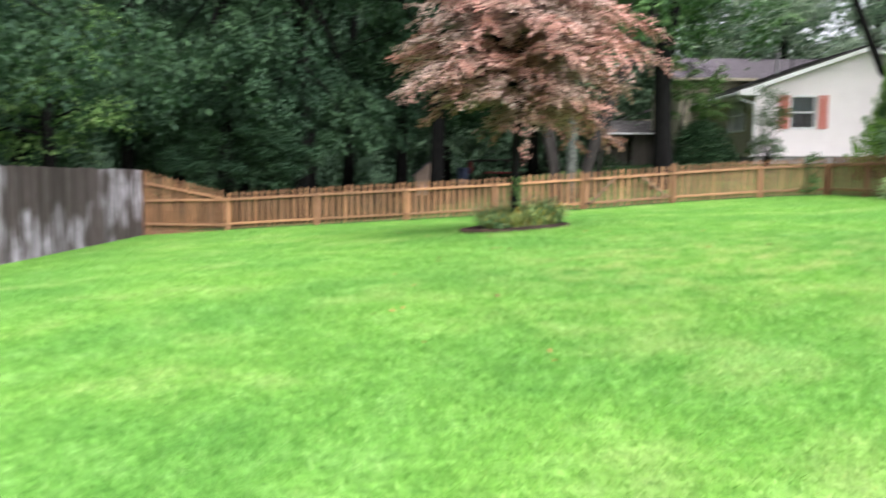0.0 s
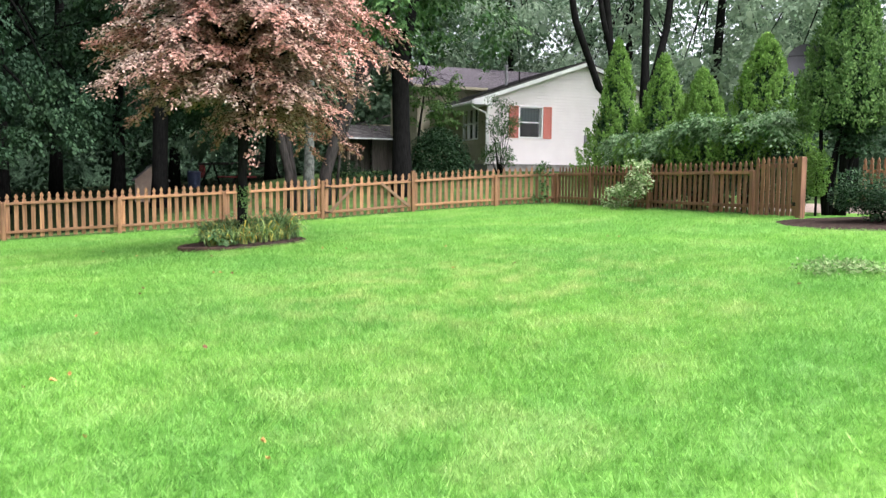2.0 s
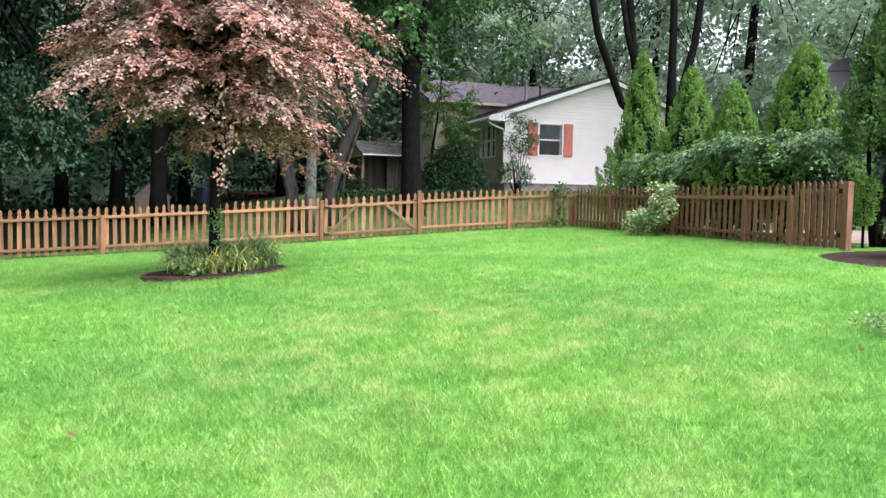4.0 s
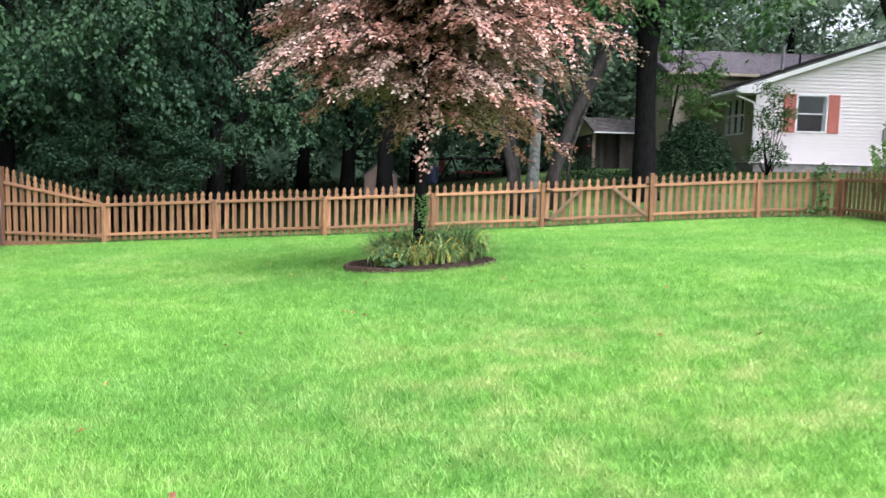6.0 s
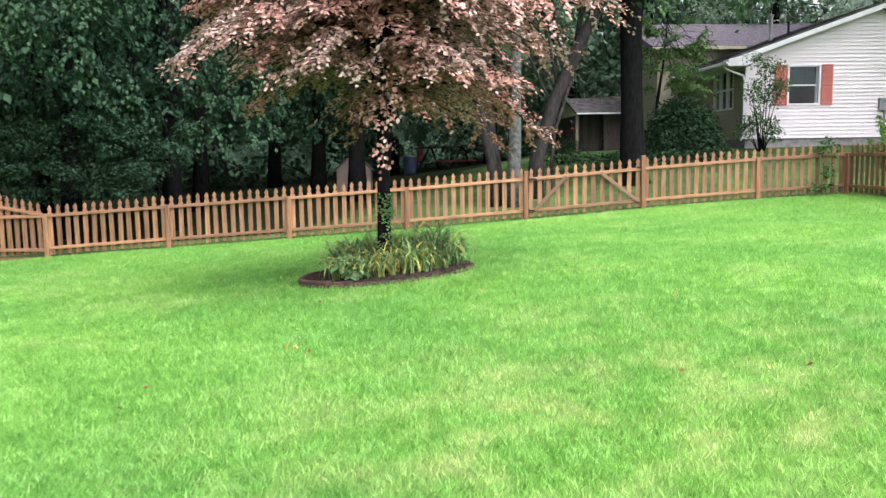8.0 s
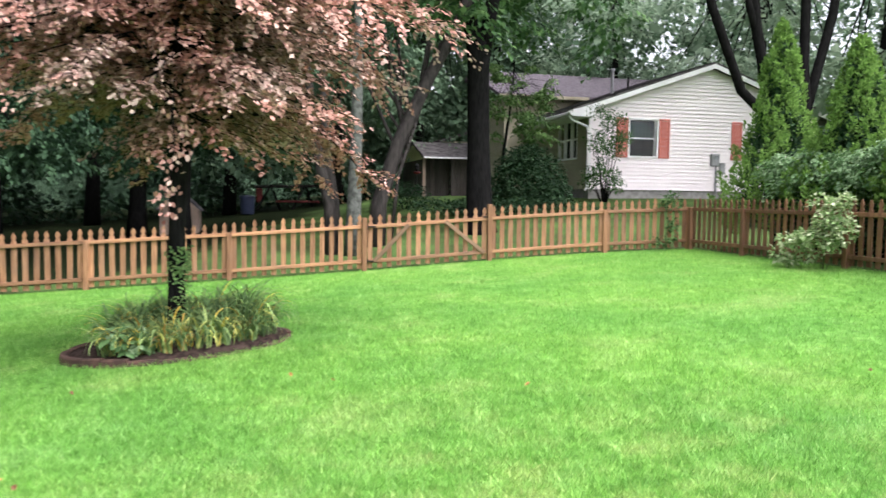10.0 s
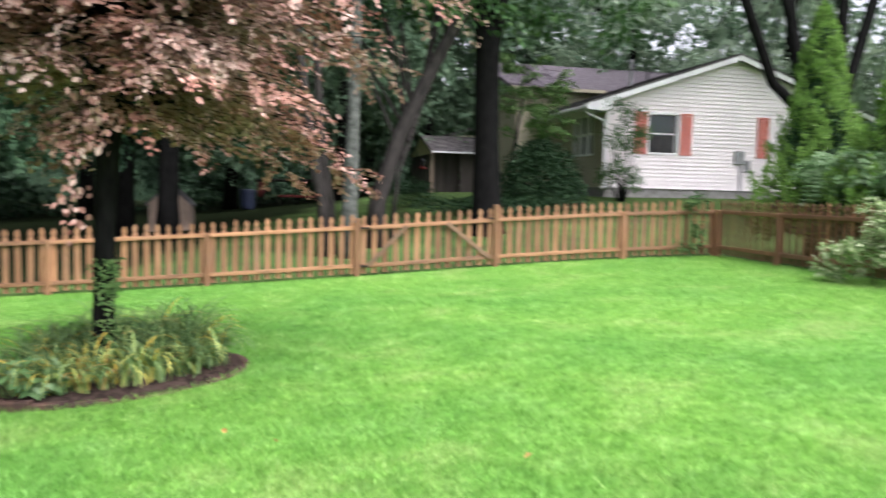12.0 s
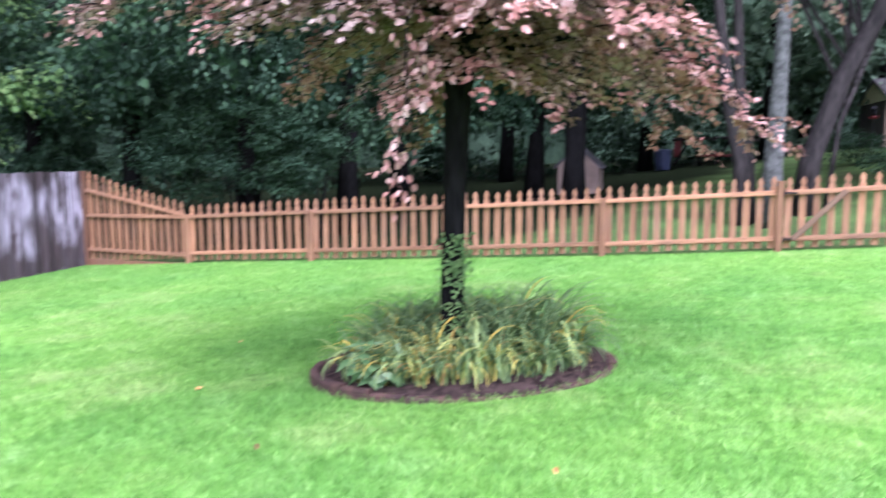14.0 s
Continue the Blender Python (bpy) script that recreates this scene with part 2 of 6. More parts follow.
def ground_material():
    m, nt, b = material("lawn_ground", 0.95, 0, 0.02)
    col = lawn_colour(nt)
    fine = noise_tex(nt, 14, 6, None, "Object", 0.7)
    col = mix(nt, 1.0, col, ramp(nt, fine, [(0.3, (0.36, 0.4, 0.35)), (0.7, (0.8, 0.8, 0.78))]), "MULTIPLY")
    # thin grass and ground cover outside the fences, tree shade put into the colour
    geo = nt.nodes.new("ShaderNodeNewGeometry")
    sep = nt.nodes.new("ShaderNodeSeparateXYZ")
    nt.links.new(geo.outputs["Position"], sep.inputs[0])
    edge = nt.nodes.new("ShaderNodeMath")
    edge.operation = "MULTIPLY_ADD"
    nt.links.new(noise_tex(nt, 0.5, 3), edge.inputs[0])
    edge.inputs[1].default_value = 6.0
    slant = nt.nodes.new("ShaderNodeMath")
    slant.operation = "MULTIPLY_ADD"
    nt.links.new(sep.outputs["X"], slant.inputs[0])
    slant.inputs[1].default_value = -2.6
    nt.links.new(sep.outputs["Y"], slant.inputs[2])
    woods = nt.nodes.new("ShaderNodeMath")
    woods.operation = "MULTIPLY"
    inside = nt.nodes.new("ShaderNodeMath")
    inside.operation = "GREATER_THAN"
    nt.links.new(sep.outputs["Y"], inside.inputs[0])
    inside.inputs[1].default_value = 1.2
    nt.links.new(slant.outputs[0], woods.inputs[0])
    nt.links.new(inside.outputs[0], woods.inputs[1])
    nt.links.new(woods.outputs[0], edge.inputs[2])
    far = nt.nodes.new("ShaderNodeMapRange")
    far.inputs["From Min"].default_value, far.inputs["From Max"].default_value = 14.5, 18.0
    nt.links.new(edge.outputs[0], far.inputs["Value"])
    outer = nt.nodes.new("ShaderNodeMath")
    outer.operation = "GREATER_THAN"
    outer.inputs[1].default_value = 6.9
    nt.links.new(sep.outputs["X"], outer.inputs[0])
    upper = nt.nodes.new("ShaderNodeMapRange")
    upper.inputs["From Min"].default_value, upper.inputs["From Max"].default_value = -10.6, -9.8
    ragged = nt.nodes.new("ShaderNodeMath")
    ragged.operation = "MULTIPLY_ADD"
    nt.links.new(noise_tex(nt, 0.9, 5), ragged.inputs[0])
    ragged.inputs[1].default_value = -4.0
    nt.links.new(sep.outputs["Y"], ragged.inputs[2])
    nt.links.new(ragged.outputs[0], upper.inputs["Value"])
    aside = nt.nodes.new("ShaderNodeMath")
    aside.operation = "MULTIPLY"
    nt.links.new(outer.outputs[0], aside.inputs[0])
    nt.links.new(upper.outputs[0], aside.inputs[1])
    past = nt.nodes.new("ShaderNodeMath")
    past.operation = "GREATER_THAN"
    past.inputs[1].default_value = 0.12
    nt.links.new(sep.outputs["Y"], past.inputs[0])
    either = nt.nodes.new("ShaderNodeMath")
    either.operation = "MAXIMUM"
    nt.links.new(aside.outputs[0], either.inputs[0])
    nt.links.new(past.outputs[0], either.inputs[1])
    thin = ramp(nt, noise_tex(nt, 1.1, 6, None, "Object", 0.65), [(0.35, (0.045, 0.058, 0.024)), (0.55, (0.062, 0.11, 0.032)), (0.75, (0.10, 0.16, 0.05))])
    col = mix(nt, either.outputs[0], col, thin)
    # leaf litter under the trees, their shade put into its near-black colour
    shaded_litter = ramp(nt, noise_tex(nt, 6, 6), [(0.35, (0.006, 0.009, 0.004)), (0.7, (0.014, 0.021, 0.008))])
    col = mix(nt, far.outputs[0], col, shaded_litter)
    nt.links.new(col, b.inputs["Base Color"])
    bump(nt, b, fine, 0.8, 0.03)
    return m


GRASS = grass_material()
GROUND = ground_material()
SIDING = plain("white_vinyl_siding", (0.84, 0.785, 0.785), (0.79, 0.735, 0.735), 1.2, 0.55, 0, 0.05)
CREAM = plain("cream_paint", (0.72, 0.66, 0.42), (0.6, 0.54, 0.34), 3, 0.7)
# also on the side wall and wing fascia, standing in for their shade
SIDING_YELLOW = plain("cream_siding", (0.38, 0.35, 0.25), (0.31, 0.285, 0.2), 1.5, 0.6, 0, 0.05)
TRIM = plain("white_trim", (0.82, 0.82, 0.82), (0.74, 0.74, 0.75), 4, 0.45, 0, 0.05)
SHUTTER = plain("salmon_shutter", (0.62, 0.20, 0.16), (0.54, 0.17, 0.14), 5, 0.55, 0, 0.1)
SHINGLE = plain("shingle", (0.135, 0.12, 0.135), (0.075, 0.066, 0.075), 7, 0.9, 0, 0.6)
SHINGLE_DARK = plain("dark_shingle", (0.13, 0.122, 0.122), (0.035, 0.032, 0.033), 3.2, 0.9, 0, 0.6)
CONCRETE = plain("foundation_block", (0.3, 0.29, 0.28), (0.2, 0.19, 0.18), 6, 0.9, 0, 0.4)
METAL_GREY = plain("painted_grey_metal", (0.33, 0.33, 0.34), None, 6, 0.45, 0.4)
MESH_GREY = plain("dark_wire_mesh", (0.045, 0.045, 0.05), None, 30, 0.9, 0.0, 0.15, 0.1)
IRON = plain("black_iron", (0.02, 0.02, 0.02), None, 12, 0.5, 0.6)
SHED_WOOD = wood("shed_plank", (0.035, 0.03, 0.028), (0.075, 0.066, 0.06), (0.13, 0.115, 0.106))
EDGING = plain("bed_edging", (0.092, 0.052, 0.038), (0.034, 0.021, 0.017), 9, 0.85, 0, 0.6)
MULCH = plain("mulch", (0.06, 0.042, 0.035), (0.014, 0.0105, 0.009), 22, 1.0, 0, 1.0, 0.03)
PAVING = plain("dry_earth", (0.26, 0.2, 0.17), (0.15, 0.115, 0.095), 5, 0.95, 0, 0.6)
# near-black that puts the dimness of unlit interiors into colour
DARK_IN = plain("unlit_interior", (0.02, 0.02, 0.022), None, 3, 0.9)
# teal reflection of the trees put into the curtain colour
CURTAIN = plain("reflection_teal_curtain", (0.035, 0.06, 0.06), None, 3, 0.9)
BLUE = plain("blue_plastic", (0.03, 0.04, 0.075), None, 6, 0.45)
TAN = plain("tan_paint", (0.29, 0.22, 0.17), None, 3, 0.8)
RED = plain("red_plastic", (0.11, 0.014, 0.013), None, 6, 0.5)


def glass_material():
    m, nt, b = material("window_glass", 0.04, 0, 0.2)
    b.inputs["Base Color"].default_value = (0.9, 0.95, 0.95, 1)
    b.inputs["Transmission Weight"].default_value = 1.0
    b.inputs["IOR"].default_value = 1.25
    return m


GLASS = glass_material()

# ---- mesh helpers ----


class Shape:
    """Gathers vertices and faces of one mesh."""

    def __init__(self):
        self.v, self.f = [], []

    def add(self, verts, faces):
        n = len(self.v)
        self.v += [tuple(p) for p in verts]
        self.f += [tuple(i + n for i in f) for f in faces]
        return self

    def box(self, lo, hi, b=0.0, m=None):
        (x0, y0, z0), (x1, y1, z1) = lo, hi
        if b <= 0:
            vs = [(x, y, z) for z in (z0, z1) for y in (y0, y1) for x in (x0, x1)]
            fs = [(0, 2, 3, 1), (4, 5, 7, 6), (0, 1, 5, 4), (2, 6, 7, 3), (0, 4, 6, 2), (1, 3, 7, 5)]
        else:
            # chamfered along the four upright edges and the top and bottom rims
            vs = []
            for z, i in ((z0, b), (z0 + b, 0), (z1 - b, 0), (z1, b)):
                for x, y in ((x0 + i, y0 + b), (x0 + b, y0 + i), (x1 - b, y0 + i), (x1 - i, y0 + b), (x1 - i, y1 - b), (x1 - b, y1 - i), (x0 + b, y1 - i), (x0 + i, y1 - b)):
                    vs.append((x, y, z))
            fs = [tuple(range(7, -1, -1)), tuple(range(24, 32))]
            for r in range(3):
                fs += [(r * 8 + k, r * 8 + (k + 1) % 8, r * 8 + 8 + (k + 1) % 8, r * 8 + 8 + k) for k in range(8)]
        if m is not None:
            vs = [m @ Vector(p) for p in vs]
        return self.add(vs, fs)

    def tube(self, pts, radii, n=8, wob=0.0, rng=None):
        rings, prev = [], Vector((1, 0, 0))
        pts = [Vector(p) for p in pts]
        for i, p in enumerate(pts):
            d = (pts[min(i + 1, len(pts) - 1)] - pts[max(i - 1, 0)]).normalized()
            u = (prev - d * prev.dot(d))
            u = u.normalized() if u.length > 1e-4 else d.orthogonal().normalized()
            w = d.cross(u)
            prev = u
            ring = []
            for k in range(n):
                a = 2 * math.pi * k / n
                r = radii[i] * (1 + (wob * noise.noise(Vector((p.x * 3 + 5 * math.cos(a), p.y * 3 + 5 * math.sin(a), p.z * 1.5))) if wob else 0))
                ring.append(p + (u * math.cos(a) + w * math.sin(a)) * r)
            rings.append(ring)
        vs = [q for r in rings for q in r]
        fs = [(i * n + k, i * n + (k + 1) % n, (i + 1) * n + (k + 1) % n, (i + 1) * n + k) for i in range(len(pts) - 1) for k in range(n)]
        fs += [tuple(range(n - 1, -1, -1)), tuple((len(pts) - 1) * n + k for k in range(n))]
        return self.add(vs, fs)

    def prism(self, outline, y0, y1):
        """An outline in x, z pushed from y0 to y1."""
        n = len(outline)
        vs = [(x, y0, z) for x, z in outline] + [(x, y1, z) for x, z in outline]
        fs = [tuple(range(n)), tuple(range(2 * n - 1, n - 1, -1))] + [(k, k + n, (k + 1) % n + n, (k + 1) % n) for k in range(n)]
        return self.add(vs, fs)

    def mesh(self, name, mat, smooth=False):
        me = bpy.data.meshes.new(name)
        me.from_pydata(self.v, [], self.f)
        me.materials.append(mat)
        if smooth:
            me.polygons.foreach_set("use_smooth", [True] * len(me.polygons))
        me.update()
        return me


def thing(name, place, label, category, group="", kind="", turn=0.0):
    ob = new(name)
    ob.empty_display_size = 0.2
    ob.location, ob.rotation_euler = place, (0, 0, turn)
    return tagged(ob, label, category, group, kind)


def part(name, me, parent, label="", at=(0, 0, 0), turn=(0, 0, 0)):
    ob = new(name, me)
    ob.parent = parent
    ob.location, ob.rotation_euler = at, turn
    return tagged(ob, label)


def whole(name, me, label, category, kind="", at=(0, 0, 0)):
    ob = new(name, me)
    ob.location = at
    return tagged(ob, label, category, "", kind)


def leaf_mesh(name, P, D, U, L, mat, width=0.34, fold=0.08, oval=False):
    """One small folded leaf at each place P, along D, facing U, of length L."""
    P, D, U = (np.asarray(a, float) for a in (P, D, U))
    L = np.asarray(L, float)[:, None]
    D = D / (np.linalg.norm(D, axis=1, keepdims=True) + 1e-9)
    S = np.cross(D, U)
    S /= np.linalg.norm(S, axis=1, keepdims=True) + 1e-9
    N = np.cross(S, D)
    mid = P + D * L * 0.45
    if oval:
        lo, hi = P + D * L * 0.28, P + D * L * 0.72
        a, b = S * L * width, N * L * fold
        v = np.stack([P, lo + a + b, hi + a * 0.85 + b, P + D * L, hi - a * 0.85 + b, lo - a + b], 1).reshape(-1, 3)
        k = np.arange(len(P))[:, None] * 6
        return tri_mesh(name, v, np.concatenate([k + [0, 1, 2], k + [0, 2, 3], k + [0, 3, 4], k + [0, 4, 5]], 1).reshape(-1, 3), mat)
    v = np.stack([P, mid + S * L * width + N * L * fold, P + D * L, mid - S * L * width + N * L * fold], 1).reshape(-1, 3)
    k = np.arange(len(P))[:, None] * 4
    f = np.concatenate([k + [0, 1, 2], k + [0, 2, 3]], 1).reshape(-1, 3)
    return tri_mesh(name, v, f, mat)


def tri_mesh(name, v, f, mat):
    me = bpy.data.meshes.new(name)
    me.vertices.add(len(v))
    me.vertices.foreach_set("co", v.astype(np.float32).ravel())
    me.loops.add(f.size)
    me.loops.foreach_set("vertex_index", f.astype(np.int32).ravel())
    me.polygons.add(len(f))
    me.polygons.foreach_set("loop_start", np.arange(0, f.size, 3, dtype=np.int32))
    me.polygons.foreach_set("loop_total", np.full(len(f), 3, np.int32))
    me.materials.append(mat)
    me.update(calc_edges=True)
    return me


def clump_leaves(rng, C, R, count, size, flat=0.65, droop=0.6, shell=0.35):
    """Leaves round clump centres C with radii R: places, ways, facings and lengths."""
    C, R = np.asarray(C, float), np.asarray(R, float)
    which = np.repeat(np.arange(len(C)), count)
    d = rng.normal(size=(len(which), 3))
    d /= np.linalg.norm(d, axis=1, keepdims=True)
    rad = rng.uniform(0, 1, len(which)) ** shell
    off = d * (rad * R[which])[:, None] * [1, 1, flat]
    P = C[which] + off
    D = d * [1, 1, 0.4] + rng.normal(size=d.shape) * 0.5 - [0, 0, droop]
    U = np.array([0, 0, 1.0]) + d * 0.5 + rng.normal(size=d.shape) * 0.45
    L = size * rng.uniform(0.6, 1.25, len(which))
    return P, D, U, L


def bough_leaves(rng, C, R, count, size, dome=0.5, droop=0.9, long=1.3):
    """Leaves on drooping domed boughs: lit on top, hanging at the rim, dark beneath."""
    C, R = np.asarray(C, float), np.asarray(R, float)
    which = np.repeat(np.arange(len(C)), count)
    n = len(which)
    turn = rng.uniform(0, np.pi, len(C))[which]
    a, r = rng.uniform(0, 2 * np.pi, n), np.sqrt(rng.uniform(0, 1, n))
    r *= 1 + 0.22 * np.sin(3 * a + turn * 5) + 0.14 * np.sin(7 * a + turn * 9)
    u, v = np.cos(a) * r * long, np.sin(a) * r / long
    out = np.stack([u * np.cos(turn) - v * np.sin(turn), u * np.sin(turn) + v * np.cos(turn), 0 * u], 1)
    tilt = rng.normal(0, 0.25, (len(C), 2))[which]
    z = dome * (0.45 - r * r) + (out[:, :2] * tilt).sum(1) + rng.normal(0, 0.09, n) - 0.35 * rng.uniform(0, 1, n) ** 4
    P = C[which] + (out + np.stack([0 * z, 0 * z, z], 1)) * R[which][:, None]
    D = out - np.stack([0 * z, 0 * z, 0.25 + droop * np.clip(r, 0, 1.2)], 1) + rng.normal(size=(n, 3)) * 0.36
    U = out * 0.6 + np.stack([0 * z, 0 * z, 1.1 - 0.4 * r], 1) + rng.normal(size=(n, 3)) * 0.2
    return P, D, U, size * rng.uniform(0.6, 1.25, n)


# ---- the lie of the land ----
LIE_X = np.array([-40, -16, -12, -9.7, -7.3, -4.9, -2.45, 0, 2.5, 4.9, 6.8, 12, 40.0])
LIE_Z = np.array([-1.3, -0.82, -0.70, -0.55, -0.42, -0.29, -0.15, 0.0, 0.2, 0.35, 0.42, 0.5, 0.6])
BACK_Y = np.array([-60, -30, -26, -22, -19, -16.5, -14, -12, 0.0, 1.5, 9, 14, 40])
BACK_L = np.array([-1.3, -0.85, -0.68, -0.46, -0.28, -0.13, -0.03, 0.0, 0.0, 0.02, 0.45, 0.6, 0.8])
BACK_R = np.array([-1.3, -0.85, -0.68, -0.46, -0.28, -0.13, -0.03, 0.0, 0.0, 0.03, 1.0, 1.1, 1.2])


def lie(x, y):
    """Height of the ground."""
    x, y = np.asarray(x, float), np.asarray(y, float)
    z = sum(np.interp(x + o, LIE_X, LIE_Z) for o in (-1.2, -0.4, 0.4, 1.2)) / 4
    left = sum(np.interp(y + o, BACK_Y, BACK_L) for o in (-0.8, 0, 0.8)) / 3
    right = sum(np.interp(y + o, BACK_Y, BACK_R) for o in (-0.8, 0, 0.8)) / 3
    w = np.clip((x + 4) / 9, 0, 1)
    mound = 0.1 * np.exp(-((x + 2.65) ** 2 + (y + 6.75) ** 2) / (2 * 1.8**2))
    return z + left * (1 - w) + right * w + mound


def lie1(x, y):
    return float(lie(x, y))


def spaced(lo, hi, step, out):
    near = np.arange(lo, hi + 1e-6, step)
    far = np.array([2, 5, 10, 20, 40, 80, 160, 300, 500.0])
    return np.concatenate([lo - far[::-1], near, hi + far])


def sheet(name, xs, ys, mat, lift=0.0, label="", category=""):
    X, Y = np.meshgrid(xs, ys)
    Z = lie(X, Y) + lift
    v = np.stack([X, Y, Z], -1).reshape(-1, 3)
    n, m = len(xs), len(ys)
    i = (np.arange(m - 1)[:, None] * n + np.arange(n - 1)[None]).ravel()
    f = np.concatenate([np.stack([i, i + 1, i + n + 1], 1), np.stack([i, i + n + 1, i + n], 1)])
    me = tri_mesh(name, v, f, mat)
    me.polygons.foreach_set("use_smooth", np.ones(len(f), bool))
    return whole(name, me, label, category, "structure")


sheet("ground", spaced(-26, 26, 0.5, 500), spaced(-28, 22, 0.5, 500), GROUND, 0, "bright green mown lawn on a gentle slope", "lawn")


BED, BED_A, BED_B, BED_T = (-2.72, -6.76), 1.05, 0.78, radians(17)


def in_bed(x, y, k=1.0):
    c, n = math.cos(BED_T), math.sin(BED_T)
    u, v = (x - BED[0]) * c + (y - BED[1]) * n, -(x - BED[0]) * n + (y - BED[1]) * c
    return (u / BED_A) ** 2 + (v / BED_B) ** 2 < k * k


def lawn_blades():
    rng = np.random.default_rng(11)
    near, wide = 370000, 285000
    q = np.concatenate([np.stack([rng.uniform(-11.9, 9.5, wide), rng.uniform(-22, -0.1, wide)], 1),
                        np.stack([rng.normal(-2.4, 3.0, near), rng.normal(-13.2, 3.4, near)], 1)])
    q = q[(q[:, 0] > -11.9) & ((q[:, 0] < 6.85) | (q[:, 1] < -12.4)) & (q[:, 1] < 0.05)]
    q = q[~in_bed(q[:, 0], q[:, 1], 0.985)]
    q = q[((q[:, 0] - 7.4) / 2.3) ** 2 + ((q[:, 1] + 10.9) / 1.75) ** 2 > 1]
    n = len(q)
    a, h = rng.uniform(0, 2 * np.pi, n), rng.uniform(0.03, 0.064, n)
    lean = rng.uniform(0.2, 1.2, n) * h
    b = rng.uniform(0, 2 * np.pi, n)
    w = rng.uniform(0.0024, 0.0044, n)
    z = lie(q[:, 0], q[:, 1]) - 0.004
    base = np.stack([q[:, 0], q[:, 1], z], 1)
    side = np.stack([np.cos(a) * w, np.sin(a) * w, 0 * w], 1)
    tip = base + np.stack([np.cos(b) * lean, np.sin(b) * lean, h], 1)
    v = np.stack([base - side, base + side, tip], 1).reshape(-1, 3)
    f = np.arange(3 * n).reshape(-1, 3)
    whole("grass", tri_mesh("grass", v, f, GRASS), "short mown bright green grass with dry patches", "grass", "stuff")


lawn_blades()

# ---- picket fences ----
PICKET_W, PICKET_T = 0.088, 0.019


def picket_mesh(name, h, mat):
    s, w = Shape(), PICKET_W / 2
    half = [(w, 0), (w, h - 0.165), (0.025, h - 0.14), (0.025, h - 0.125), (0.037, h - 0.095), (0.034, h - 0.06), (0.0, h)]
    s.prism([(-x, z) for x, z in half[::-1][1:]][::-1][::-1] + half, -PICKET_T / 2, PICKET_T / 2)
    return s.mesh(name, mat)


def post_mesh(name, h, mat, w=0.045):
    return Shape().box((-w, -w, -0.2), (w, w, h), 0.007).mesh(name, mat)


def bar(name, a, b, depth, height, mat):
    """A straight timber from a to b."""
    a, b = Vector(a), Vector(b)
    L = (b - a).length
    me = Shape().box((0, -depth / 2, -height / 2), (L, depth / 2, height / 2), 0.005).mesh(name, mat)
    return me, a, (b - a).to_track_quat("X", "Z").to_euler()


def fence_run(name, posts, label, mat, side, group="", skip=(), heights=None, rng=None):
    """Posts with rails and pickets; side: +1 or -1, where the pickets stand off the rails."""
    base = posts[0]
    fence = thing(name, (base[0], base[1], lie1(*base)), label, "fence")
    o = Vector(fence.location)
    rng = rng or random.Random(5)
    pk = [picket_mesh("picket", h, mat) for h in (1.0, 1.015, 1.03)]
    post_h = heights or {}
    for i, (x, y) in enumerate(posts):
        h = post_h.get(i, 0.87)
        part("post", post_mesh("post", h, mat), fence, "", Vector((x, y, lie1(x, y))) - o, (rng.uniform(-0.015, 0.015), rng.uniform(-0.015, 0.015), math.atan2(posts[-1][1] - base[1], posts[-1][0] - base[0])))
    for i in range(len(posts) - 1):
        if i in skip:
            continue
        a, b = Vector((*posts[i], lie1(*posts[i]))), Vector((*posts[i + 1], lie1(*posts[i + 1])))
        d = (b - a)
        flat = Vector((d.x, d.y, 0)).normalized()
        nrm = Vector((-flat.y, flat.x, 0)) * side
        turn = math.atan2(flat.y, flat.x)
        for z in (0.83, 0.18):
            e = flat * 0.046
            me, at, rot = bar("rail", a + e + Vector((0, 0, z)), b - e + Vector((0, 0, z)), 0.038, 0.066, CEDAR_RAIL if mat == CEDAR else mat)
            part("rail", me, fence, "", at - o, rot)
        n = max(2, round(d.length / 0.174))
        for k in range(n):
            u = (k + 0.5) / n
            p = a + d * u + nrm * 0.0305
            p.z += 0.045 + rng.uniform(-0.008, 0.008)
            part("picket", pk[rng.randrange(3)], fence, "", p - o, (0, rng.uniform(-0.012, 0.012), turn))
    return fence


BACK = [(-9.72, 0), (-7.3, 0), (-4.86, 0), (-2.45, 0), (0, 0), (2.46, 0), (4.89, 0), (6.77, 0)]
fence_run("picket_fence", BACK, "orange-brown stained wooden picket fence along the lawn", CEDAR, 1, skip=(4,), heights={4: 1.0, 5: 1.1})
SIDE = [(6.77, -0.09), (6.77, -1.87), (6.77, -4.5), (6.77, -6.75), (6.77, -7.92)]
fence_run("picket_fence", SIDE, "brown stained wooden picket fence beside the hedge, darkened for its shade", CEDAR_DARK, 1)


